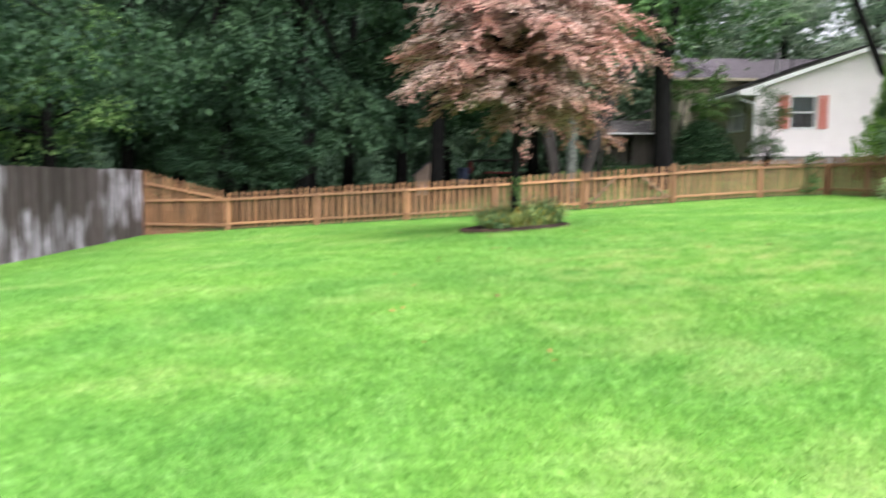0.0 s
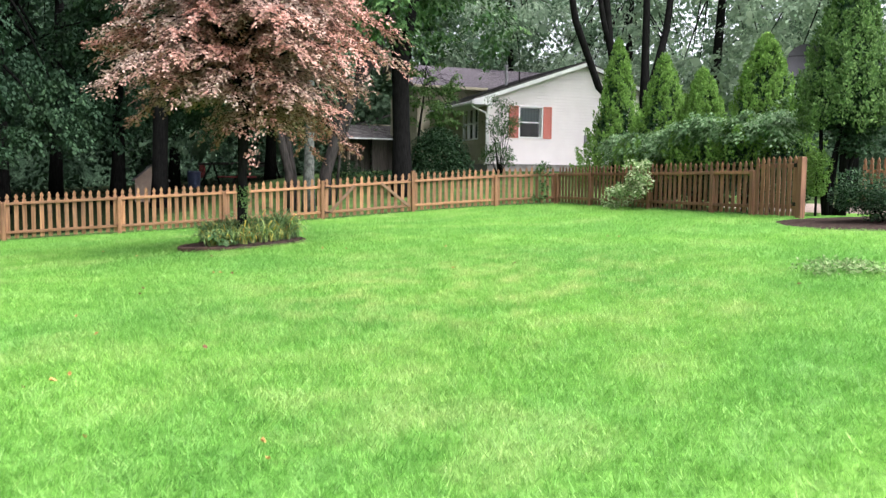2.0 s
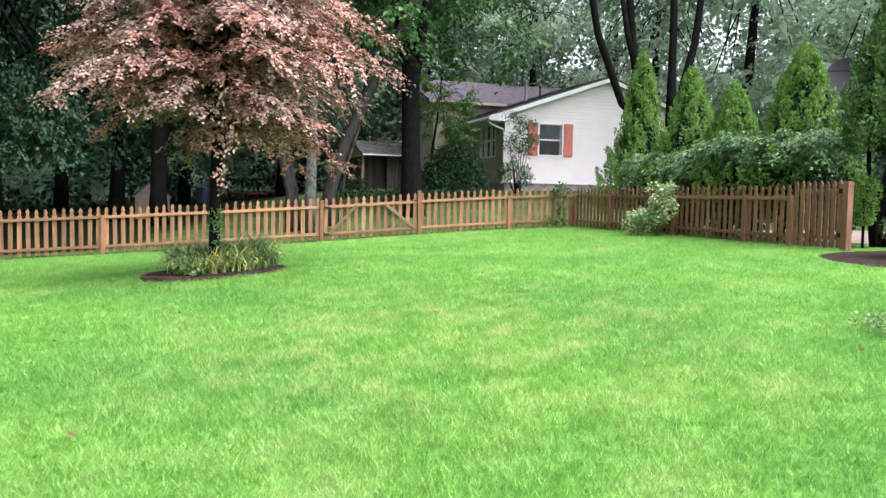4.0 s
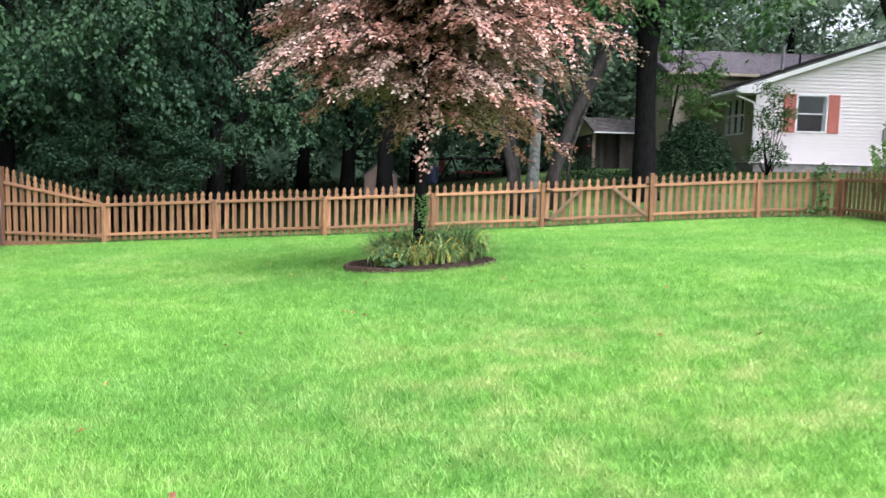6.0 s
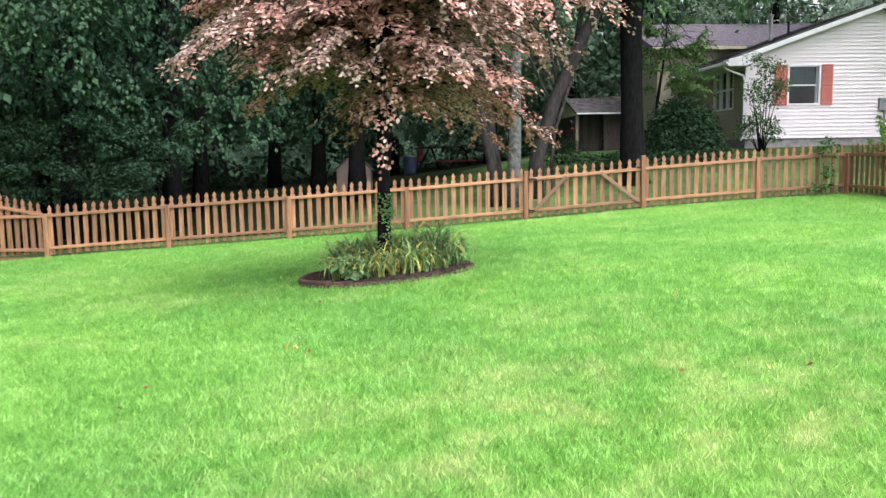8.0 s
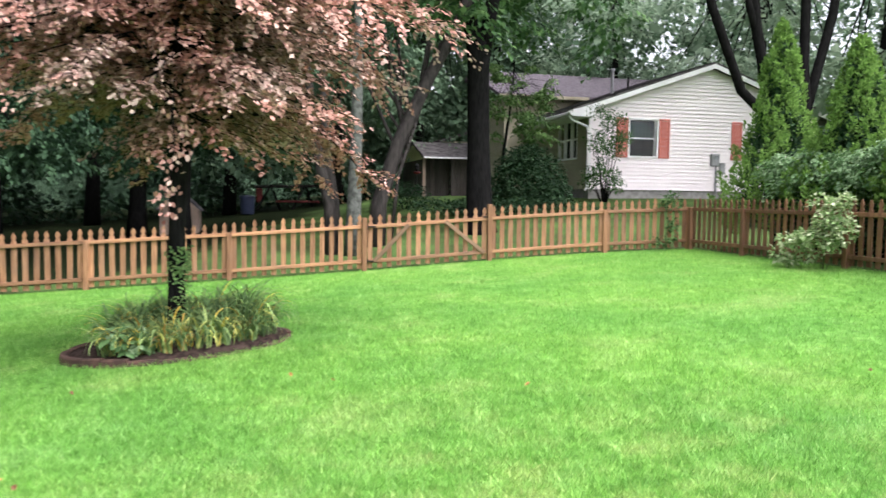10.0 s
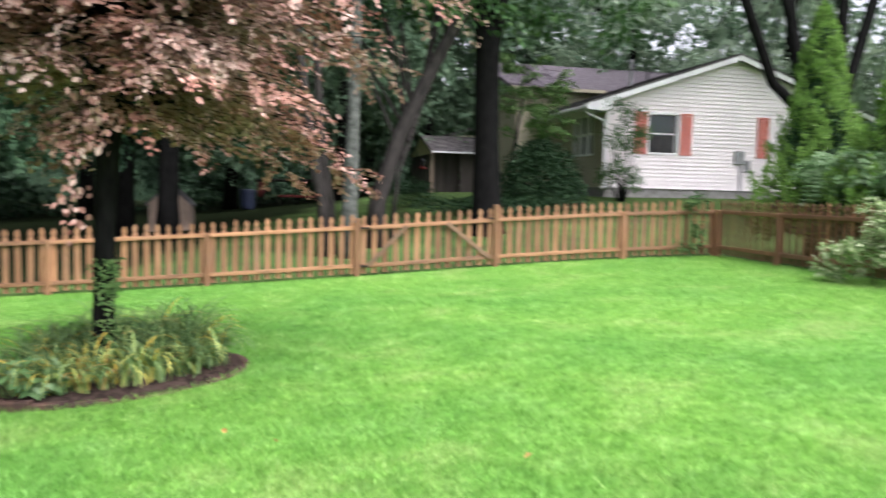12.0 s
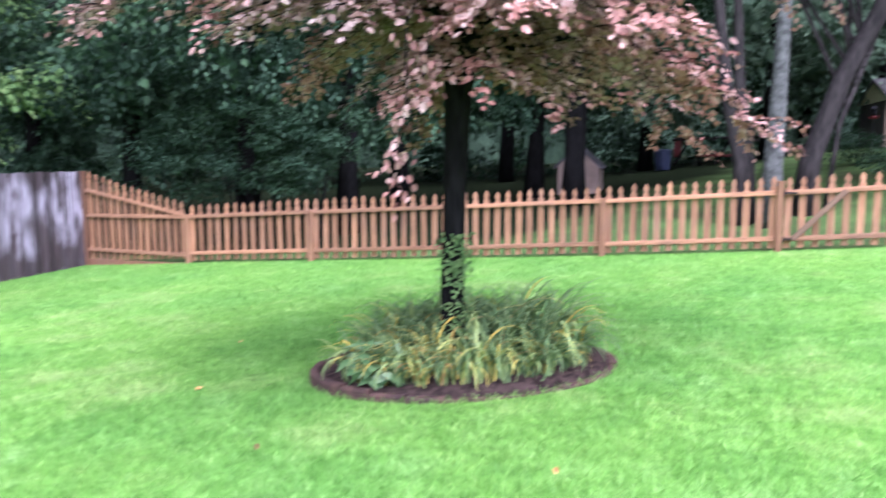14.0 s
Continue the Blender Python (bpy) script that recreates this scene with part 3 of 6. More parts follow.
def gate():
    z0, z1 = lie1(0, 0), lie1(2.46, 0)
    g = thing("gate", (0.06, 0, z0), "closed wooden picket gate with two diagonal braces", "gate")
    rng = random.Random(8)
    L, dz = 2.34, z1 - z0
    up = dz / 2.46
    for z in (0.83, 0.18):
        me, at, rot = bar("rail", (0.0, 0, z), (L, 0, z + up * L), 0.038, 0.07, CEDAR_RAIL)
        part("rail", me, g, "", at, rot)
    pk = picket_mesh("picket", 1.01, CEDAR)
    for k in range(13):
        x = 0.05 + (L - 0.1) * k / 12
        part("picket", pk, g, "", (x, 0.0305, 0.05 + up * x + rng.uniform(-0.006, 0.006)), (0, rng.uniform(-0.01, 0.01), 0))
    for xa, za, xb, zb in ((0.12, 0.17, 0.78, 0.82), (1.5, 0.83, 2.28, 0.17)):
        me, at, rot = bar("brace", (xa, -0.030, za + up * xa), (xb, -0.030, zb + up * xb), 0.02, 0.075, BRACE_WOOD)
        part("brace", me, g, "weathered grey-brown diagonal brace", at, rot)
    for z in (0.83, 0.18):
        s = Shape().box((-0.1, -0.03, z - 0.03), (-0.005, -0.021, z + 0.03), 0.003).box((-0.01, -0.033, z - 0.012), (0.16, -0.022, z + 0.018), 0.003)
        s.tube([(0, -0.03, z - 0.045), (0, -0.03, z + 0.045)], [0.01, 0.01], 8)
        part("hinge", s.mesh("hinge", IRON), g, "black iron strap hinge")
    s = Shape().box((L - 0.09, -0.035, 0.84 + dz), (L + 0.09, -0.022, 0.87 + dz), 0.003).box((L + 0.02, -0.05, 0.82 + dz), (L + 0.07, -0.022, 0.9 + dz), 0.004)
    part("latch", s.mesh("latch", IRON), g, "black iron latch")


gate()


def side_gate():
    y0 = -7.98
    g = thing("gate", (6.77, y0, lie1(6.77, y0)), "tall narrow brown wooden picket gate", "gate", turn=radians(-90))
    rng = random.Random(9)
    for z in (0.2, 0.95):
        me, at, rot = bar("rail", (0.02, 0.03, z), (1.06, 0.03, z), 0.038, 0.08, CEDAR_DARK)
        part("rail", me, g, "", at, rot)
    pk = picket_mesh("picket", 1.09, CEDAR_DARK)
    for k in range(8):
        part("picket", pk, g, "", (0.06 + k * 0.135, 0, 0.03 + rng.uniform(-0.01, 0.01)), (0, rng.uniform(-0.01, 0.01), 0))
    part("post", post_mesh("post", 1.1, CEDAR_DARK, 0.06), g, "", (1.14, 0.01, 0))
    for z in (0.25, 0.95):
        part("hinge", Shape().box((0.98, -0.022, z - 0.035), (1.11, -0.012, z + 0.035), 0.003).mesh("hinge", IRON), g, "black iron hinge")


side_gate()


def sloped_panel():
    """Panel that climbs from the picket fence to the tall board fence."""
    xa, xb = -9.77, -11.88
    p = thing("fence_panel", (xb, 0, lie1(xb, 0)), "orange-brown picket panel with a top that slopes up", "fence")
    za = lie1(xa, 0) - lie1(xb, 0)
    rng = random.Random(4)
    L = xa - xb
    n = 14
    for k in range(n):
        u = (k + 0.5) / n
        h = 1.70 + (1.03 + za - 1.70) * u - 0.02 * math.sin(u * math.pi)
        bot = 0.08 + za * u
        part("picket", picket_mesh("picket", h - bot + 0.06, CEDAR), p, "", (L * u, 0.0305, bot), (0, rng.uniform(-0.012, 0.012), 0))
    for za0, zb0 in ((0.30, 0.145 + za), (0.93, 0.83 + za), (1.40, 0.86 + za)):
        me, at, rot = bar("rail", (0, 0, za0), (L, 0, zb0), 0.038, 0.07, CEDAR_RAIL)
        part("rail", me, p, "", at, rot)
    part("post", post_mesh("post", 1.75, CEDAR_DARK), p, "", (-0.05, 0, 0))
    part("kickboard", Shape().box((0, -0.012, -0.05), (L, 0.012, 0.12), 0.004).mesh("kickboard", CEDAR_DARK), p, "dark board along the ground")


sloped_panel()


def board_fence():
    f = thing("board_fence", (-11.95, 0, lie1(-11.95, 0)), "tall weathered grey board fence with pale stains", "fence")
    o = Vector(f.location)
    rng = random.Random(3)
    boards = [Shape().box((-0.009, -w / 2, 0), (0.009, w / 2, 1.78), 0.004).mesh("board", GREY_BOARD) for w in (0.138, 0.143, 0.147)]
    y = -0.08
    while y > -16:
        z = lie1(-11.95, y)
        part("board", boards[rng.randrange(3)], f, "", Vector((-11.95 + rng.uniform(-0.004, 0.004), y, z - 0.02 + rng.uniform(-0.015, 0.015))) - o, (rng.uniform(-0.01, 0.01), 0, 0))
        y -= 0.149
    for y in np.arange(-0.2, -16, -2.44):
        for z in (0.3, 1.45):
            ya, yb = float(y), float(max(y - 2.44, -16))
            me, at, rot = bar("rail", (-12.0, ya, lie1(-12, ya) + z), (-12.0, yb, lie1(-12, yb) + z), 0.04, 0.085, GREY_BOARD)
            part("rail", me, f, "", at - o, rot)
        part("post", post_mesh("post", 1.7, GREY_BOARD), f, "", Vector((-12.06, float(y), lie1(-12, float(y)))) - o)


board_fence()

# ---- copper beech in its round bed ----
TREE = (-2.75, -6.88)


def beech():
    rng = np.random.default_rng(21)
    z0 = lie1(*TREE)
    t = thing("beech_tree", (*TREE, z0), "copper beech tree with drooping pinkish brown leaves", "tree")
    s = Shape()
    s.tube([(0.02, 0, -0.1), (0.0, 0, 0.12), (-0.01, 0, 0.5), (0.0, 0, 1.2), (0.03, 0, 1.9), (0.06, 0.0, 2.3), (0.08, 0.03, 3.2), (0.1, 0.02, 4.4), (0.12, 0, 5.4)],
           [0.145, 0.1, 0.079, 0.077, 0.092, 0.135, 0.09, 0.048, 0.012], 14, 0.12)
    limbs = []
    P, D, U, L = [], [], [], []

    def twigs(pts, az, count, span):
        """Flat sprays either side of a limb: twigs with leaves in two ranks, drooping to the tips."""
        pts = np.array(pts)
        at = np.linspace(0, 1, len(pts))
        side = np.array([-math.sin(az + 0.2), math.cos(az + 0.2), 0])
        ahead = np.array([math.cos(az + 0.2), math.sin(az + 0.2), 0])
        tilt = rng.normal(0, 0.16)
        for k in range(count):
            q = 0.16 + 0.84 * (k + rng.uniform(0, 1)) / count
            root = np.array([np.interp(q, at, pts[:, c]) for c in range(3)]) + [0, 0, rng.normal(0, 0.035)]
            hand = 1 if k % 2 else -1
            spread = rng.uniform(0.55, 1.15) * (0.25 if q > 0.94 else 1)
            way = ahead * math.cos(spread) + side * hand * math.sin(spread) + np.array([0, 0, hand * tilt])
            ln = span * rng.uniform(0.6, 1.2) * (1.15 - 0.45 * q)
            m = max(6, int(ln / 0.0165))
            w = np.linspace(0.08, 1.0, m)
            fall = rng.uniform(0.28, 0.72)
            spot = root + way * (w * ln)[:, None] + rng.normal(size=(m, 3)) * [0.018, 0.018, 0.014]
            spot[:, 2] -= fall * ln * w ** 1.6
            rank = np.where(np.arange(m) % 2, 1.0, -1.0)[:, None]
            cross = np.cross(way, [0, 0, 1.0])
            P.append(spot)
            D.append(way * 0.75 + cross * rank * 0.8 - np.outer(0.25 + 0.9 * fall * w, [0, 0, 1.0]) + rng.normal(size=(m, 3)) * 0.3)
            U.append(np.array([0, 0, 0.75]) + way * np.outer(0.35 + 1.0 * w * fall, [1, 1, 0.3]) + ahead * 0.25 + rng.normal(size=(m, 3)) * 0.34)
            L.append(rng.uniform(0.044, 0.076, m) * (1 - 0.25 * w))
            if k % 3 == 0:
                limbs.append(([root, root + way * ln * 0.5 - [0, 0, fall * ln * 0.28], root + way * ln * 0.9 - [0, 0, fall * ln * 0.8]], 0.005))

    n = 100
    for i in range(n):
        u = (i + 0.5) / n
        az = i * 2.39996 + rng.uniform(-0.3, 0.3)
        # the crown hangs lowest on the side away to the right
        low = 1.98 + 0.22 * (1 - math.cos(az - 0.4))
        h = low + (5.3 - low) * u ** 1.05
        h += rng.uniform(-0.12, 0.18)
        reach = (0.99 + 0.12 * math.cos(az)) * np.interp(h, [1.9, 2.2, 2.8, 3.4, 4.2, 5.2, 5.6], [2.1, 2.5, 2.6, 2.3, 1.75, 0.85, 0.3]) * rng.uniform(0.62, 1.08)
        # the low boughs are cut back, most on the near left
        under = min(1.0, max(0.0, (3.1 - h) / 0.8))
        west = 0.5 * (1 - math.cos(az))
        reach *= 1 - under * (0.1 + 0.66 * west**1.2 + 0.06 * max(0.0, -math.sin(az)))
        if 2.95 < h < 3.5:
            reach *= 1 + 0.16 * west**2
        rise = rng.uniform(0.16, 0.38) * reach
        sag = rng.uniform(0.1, 0.26) * reach * (1.8 if i % 4 == 0 else 1)
        pts = []
        for k in range(7):
            q = k / 6
            pts.append(np.array([math.cos(az + 0.25 * q) * reach * q, math.sin(az + 0.25 * q) * reach * q, h + rise * math.sin(q * 2.2) - sag * q ** 2.3]))
        limbs.append((pts, 0.010 + 0.018 * (1 - u)))
        twigs(pts, az, int(20 + 9 * reach), 0.30 + 0.12 * reach)
    # long boughs that reach out on the open side and droop at the tip
    for way, copies, span in ((((0, 0, 2.6), (-0.85, -0.45, 2.95), (-1.5, -0.75, 2.78), (-2.02, -0.98, 2.3)), 4, 0.24), (((0, 0, 2.9), (-1.0, 0.27, 3.4), (-1.7, 0.45, 3.4), (-2.2, 0.6, 3.2)), 3, 0.24),
                              (((0, 0, 2.4), (-0.7, 0.4, 2.65), (-1.25, 0.75, 2.4), (-1.65, 0.98, 2.02)), 2, 0.17), (((0, 0, 2.5), (-0.3, -0.7, 2.8), (-0.5, -1.2, 2.6), (-0.62, -1.55, 2.25)), 2, 0.2)):
        for c in range(copies):
            shift = rng.normal(size=3) * [0.1, 0.1, 0.07]
            knots = np.array(way) + np.outer([0, 0.5, 1, 1], shift)
            pts = [np.array([np.interp(q, [0, 0.4, 0.75, 1], knots[:, k]) for k in range(3)]) for q in (0, 0.2, 0.4, 0.6, 0.75, 0.88, 1.0)]
            limbs.append((pts, 0.014))
            twigs(pts[2:], math.atan2(knots[-1][1], knots[-1][0]) - 0.2, 26, span)
    # a sprig that hangs down in front of the trunk
    for c, m in (((0.12, -1.16, 2.12), 10), ((0.15, -1.17, 1.93), 9), ((0.14, -1.18, 1.76), 18), ((0.05, -1.18, 1.55), 11), ((0.02, -1.16, 1.43), 24), ((0.04, -1.16, 1.3), 8)):
        P.append(np.array(c) + rng.normal(size=(m, 3)) * [0.05, 0.045, 0.055])
        D.append(rng.normal(size=(m, 3)) * 0.5 + [-0.2, -0.2, -0.9])
        U.append(rng.normal(size=(m, 3)) * 0.4 + [-0.2, -0.7, 0.6])
        L.append(rng.uniform(0.038, 0.064, m))
    limbs.append(([np.array([0, 0, 2.35]), np.array([0.05, -0.7, 2.5]), np.array([0.07, -1.12, 2.2]), np.array([0.08, -1.17, 1.75]), np.array([-0.02, -1.17, 1.3])], 0.009))
    # inner boughs that hang round the fork
    for i in range(70):
        az = i * 2.39996 if i < 60 else 4.0 + rng.normal(0, 0.8)
        zc, far = (rng.uniform(2.5, 3.05) if i < 15 else rng.uniform(2.9, 4.4) if i < 60 else rng.uniform(2.5, 3.0)), rng.uniform(0.7, 1.75)
        pts = [np.array([math.cos(az) * far * q, math.sin(az) * far * q, zc + 0.1 * q - 0.45 * q * q]) for q in (0.05, 0.4, 0.7, 1.0)]
        limbs.append((pts, 0.012))
        twigs(pts, az, 20, 0.34)
    # short low sprays that hang beneath the crown, close about the trunk
    for i in range(16):
        az = i * 2.39996 + rng.uniform(-0.3, 0.3)
        far, zc = rng.uniform(0.4, 0.8) * (1.3 + 0.5 * math.cos(az)), rng.uniform(2.05, 2.35)
        drop = rng.uniform(0.3, 0.6)
        pts = [np.array([math.cos(az) * far * q, math.sin(az) * far * q, zc + 0.08 * q - drop * q * q]) for q in (0.05, 0.4, 0.7, 1.0)]
        limbs.append((pts, 0.009))
        twigs(pts, az, 11, 0.26)
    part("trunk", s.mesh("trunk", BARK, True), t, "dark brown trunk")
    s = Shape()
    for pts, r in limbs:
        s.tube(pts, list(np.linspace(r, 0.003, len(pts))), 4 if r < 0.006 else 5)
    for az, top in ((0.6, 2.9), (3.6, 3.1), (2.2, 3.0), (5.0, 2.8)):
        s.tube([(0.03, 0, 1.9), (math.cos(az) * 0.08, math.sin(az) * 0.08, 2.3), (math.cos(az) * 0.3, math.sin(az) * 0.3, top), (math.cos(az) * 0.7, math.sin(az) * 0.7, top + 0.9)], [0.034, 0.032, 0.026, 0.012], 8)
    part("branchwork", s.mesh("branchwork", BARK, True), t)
    part("crown", leaf_mesh("crown", np.concatenate(P), np.concatenate(D), np.concatenate(U), np.concatenate(L), BEECH_LEAF, 0.31, 0.06, True), t, "drooping tiers of pink, tan and olive leaves")
    # ivy on the trunk
    m = 330
    zz = np.where(rng.uniform(0, 1, m) < 0.45, rng.uniform(0.72, 0.98, m), rng.uniform(0.1, 0.8, m))
    a = rng.normal(-0.9, 0.75, m)
    r = 0.085 + rng.uniform(0, 0.035, m)
    Q = np.stack([np.cos(a) * r, np.sin(a) * r, zz], 1)
    ivy = leaf_mesh("ivy", Q, np.stack([np.cos(a), np.sin(a), -0.8 + 0 * a], 1) + rng.normal(size=(m, 3)) * 0.4, np.stack([np.cos(a), np.sin(a), 0.6 + 0 * a], 1), rng.uniform(0.026, 0.048, m), UNDER_LEAF, 0.42)
    ob = whole("ivy", ivy, "green ivy climbing the beech trunk", "ivy", "", (*TREE, z0))


beech()



def rim(a, r, out=0.0):
    """A point of the bed's oval at angle a and part r of the way out."""
    u, v = math.cos(a) * (BED_A * r + out), math.sin(a) * (BED_B * r + out)
    c, n = math.cos(BED_T), math.sin(BED_T)
    return u * c - v * n, u * n + v * c


def flower_bed():
    rng = np.random.default_rng(31)
    z0 = lie1(*BED)
    bed = thing("flower_bed", (*BED, z0), "round mulched bed with a low red-brown edging", "flower bed")
    s = Shape()
    n, rings = 48, [0.0, 0.35, 0.7, 0.96, 1.0]
    vs = [(0, 0, 0.14)]
    for r in rings[1:]:
        for k in range(n):
            a = 2 * math.pi * k / n
            x, y = rim(a, r)
            vs.append((x, y, lie1(BED[0] + x, BED[1] + y) - z0 + np.interp(r, [0, 0.7, 0.96, 1.0], [0.14, 0.1, 0.05, -0.05]) + 0.012 * noise.noise(Vector((x * 6, y * 6, 0)))))
    fs = [(0, 1 + k, 1 + (k + 1) % n) for k in range(n)]
    for r in range(len(rings) - 2):
        fs += [(1 + r * n + k, 1 + (r + 1) * n + k, 1 + (r + 1) * n + (k + 1) % n, 1 + r * n + (k + 1) % n) for k in range(n)]
    part("mulch", s.add(vs, fs).mesh("mulch", MULCH, True), bed, "dark brown mulch")
    # edging of short curved pieces
    rr = random.Random(2)
    m = 26
    for k in range(m):
        a0, a1 = 2 * math.pi * (k + 0.02) / m, 2 * math.pi * (k + 0.98) / m
        e = Shape()
        top = 0.022 + 0.055 * max(0.0, -math.cos((a0 + a1) / 2)) + rr.uniform(-0.015, 0.012)
        vs = []
        for a in (a0, (a0 + a1) / 2, a1):
            for r, z in ((-0.035, -0.05), (0.035, -0.05), (0.032, top - 0.012), (0.02, top), (-0.02, top), (-0.032, top - 0.012)):
                x, y = rim(a, 1.0, r)
                vs.append((x, y, lie1(BED[0] + x, BED[1] + y) - z0 + z))
        fs = [(j * 6 + i, j * 6 + 6 + i, j * 6 + 6 + (i + 1) % 6, j * 6 + (i + 1) % 6) for j in range(2) for i in range(6)] + [(0, 1, 2, 3, 4, 5), (17, 16, 15, 14, 13, 12)]
        part("edging", e.add(vs, fs).mesh("edging", EDGING), bed)
    # daylilies: fountains of arching strap leaves
    for i in range(46):
        a = i * 2.39996 if i < 34 else -2.5 + 0.2 * (i - 34)
        r = (0.86 if math.sin(a) < 0 else 0.8) * math.sqrt((i + 0.5) / 34) if i < 34 else 0.8
        x, y = rim(a, r)
        if math.hypot(x + 0.03, y + 0.1) < 0.17 or math.cos(a + 0.35) < -0.75 and r > 0.68 or math.cos(a) > 0.88 and r > 0.72:
            continue
        front = y < -0.25
        # tallest over the right and back, low along the front
        grown = rng.uniform(0.8, 1.15) * (0.66 if front else 0.9) * (1.08 if x > 0.15 else 0.92) * (1.08 - 0.25 * r)
        v, f, tone = [(0, 0, -0.03)], [], [0.2]
        for j in range(44 if not front else 30):
            b = rng.uniform(0, 2 * math.pi)
            if r > 0.55 and rng.uniform() < 0.45:
                b = math.atan2(y, x) + rng.normal(0, 0.8)
            ln = grown * rng.uniform(0.42, 0.86)
            w = rng.uniform(0.006, 0.0098)
            up, bend, veer = rng.uniform(1.15, 1.55), rng.uniform(1.7, 3.3), rng.normal(0, 0.5)
            px, py = rng.normal(0, 0.045, 2)
            pz, k0 = 0.0, len(v)
            for q in range(9):
                h = q / 8
                ww = w * (0.75 + 0.5 * h) * (1 - h**4) + 0.0008
                e, d = up - bend * h**1.5, b + veer * h
                v += [(px - math.sin(d) * ww, py + math.cos(d) * ww, pz + ww * 0.5), (px + math.sin(d) * ww, py - math.cos(d) * ww, pz + ww * 0.5)]
                px, py, pz = px + math.cos(d) * math.cos(e) * ln / 8, py + math.sin(d) * math.cos(e) * ln / 8, max(pz + math.sin(e) * ln / 8, 0.01)
            f += [(0, k0, k0 + 1)] + [(k0 + 2 * q, k0 + 2 * q + 1, k0 + 2 * q + 3, k0 + 2 * q + 2) for q in range(8)]
            old = 1.05 if front else 2.4
            tone += [rng.uniform(0, 1) ** old] * 18
        me = Shape().add(v, f).mesh("daylily", LILY_LEAF, True)
        me.attributes.new("tone", "FLOAT", "POINT").data.foreach_set("value", tone)
        ob = whole("daylily", me, "clump of arching daylily leaves, " + ("many yellowed" if front else "mostly green"), "plant", "", (BED[0] + x, BED[1] + y, lie1(BED[0] + x, BED[1] + y) + 0.07))
        tagged(ob, group="daylilies in the bed")
    # broad-leaved weed at the front of the bed
    P, D, U, L = clump_leaves(rng, [(0, 0, 0.16), (0.12, 0.02, 0.12), (-0.1, 0.04, 0.2)], [0.14, 0.1, 0.1], 26, 0.12, 0.8, 0.2)
    whole("weed", leaf_mesh("weed", P, D, U, L, HEDGE_LEAF, 0.36), "broad-leaved green weeds in the bed", "weeds", "stuff", (-3.1, -7.42, lie1(-3.1, -7.42) + 0.05))


flower_bed()

# ---- neighbour's house ----


def lap_rows(s, x0, x1, z0, z1, row=0.125, holes=(), roof=None):
    """Lapped boards in the plane y = 0, facing -y; holes: x0, x1, z0, z1; roof(z) gives the narrowing left and right."""
    z = z0
    while z < z1 - 1e-4:
        zt = min(z + row, z1)
        a, b = x0, x1
        if roof:
            a, b = max(a, roof(zt)[0]), min(b, roof(zt)[1])
        spans = [(a, b)]
        for hx0, hx1, hz0, hz1 in holes:
            if zt > hz0 + 0.001 and z < hz1 - 0.001:
                spans = [p for u, w in spans for p in ((u, min(w, hx0)), (max(u, hx1), w)) if p[1] - p[0] > 0.01]
        for u, w in spans:
            vs = [(u, -0.042, z), (w, -0.042, z), (w, -0.003, zt), (u, -0.003, zt), (u, 0.0, z), (w, 0.0, z)]
            s.add(vs, [(0, 1, 2, 3), (1, 0, 4, 5)])
        z = zt
    return s


def window(parent, x0, x1, z0, z1, y=0.0, curtain=True):
    w = part("window", Shape().box((x0, y + 0.06, z0), (x1, y + 0.075, z1)).mesh("window", GLASS), parent, "double-hung window with a white frame")
    s, t = Shape(), 0.07
    for lo, hi in (((x0 - t, y - 0.055, z0 - t), (x0, y + 0.09, z1 + t)), ((x1, y - 0.055, z0 - t), (x1 + t, y + 0.09, z1 + t)), ((x0, y - 0.055, z1), (x1, y + 0.09, z1 + t))):
        s.box(lo, hi, 0.006)
    part("frame", s.mesh("frame", TRIM), w, "white frame")
    part("sill", Shape().box((x0 - t, y - 0.06, z0 - t), (x1 + t, y + 0.09, z0), 0.008).mesh("sill", TRIM), w, "white sill")
    zm = (z0 + z1) / 2
    s = Shape().box((x0, y + 0.03, zm - 0.025), (x1, y + 0.058, zm + 0.025), 0.005)
    for xx in (x0, x1 - 0.035):
        s.box((xx, y + 0.032, z0), (xx + 0.035, y + 0.058, z1), 0.004)
    part("sash", s.mesh("sash", TRIM), w, "white sash bars")
    if curtain:
        v = [(x0 + (x1 - x0) * k / 24, y + 0.16 + 0.012 * math.sin(k * 1.9), z) for z in (zm - 0.05, z1) for k in range(25)]
        part("curtain", Shape().add(v, [(k, k + 1, k + 26, k + 25) for k in range(24)]).mesh("curtain", CURTAIN, True), w, "valance curtain with the teal reflection of the pane in its colour")


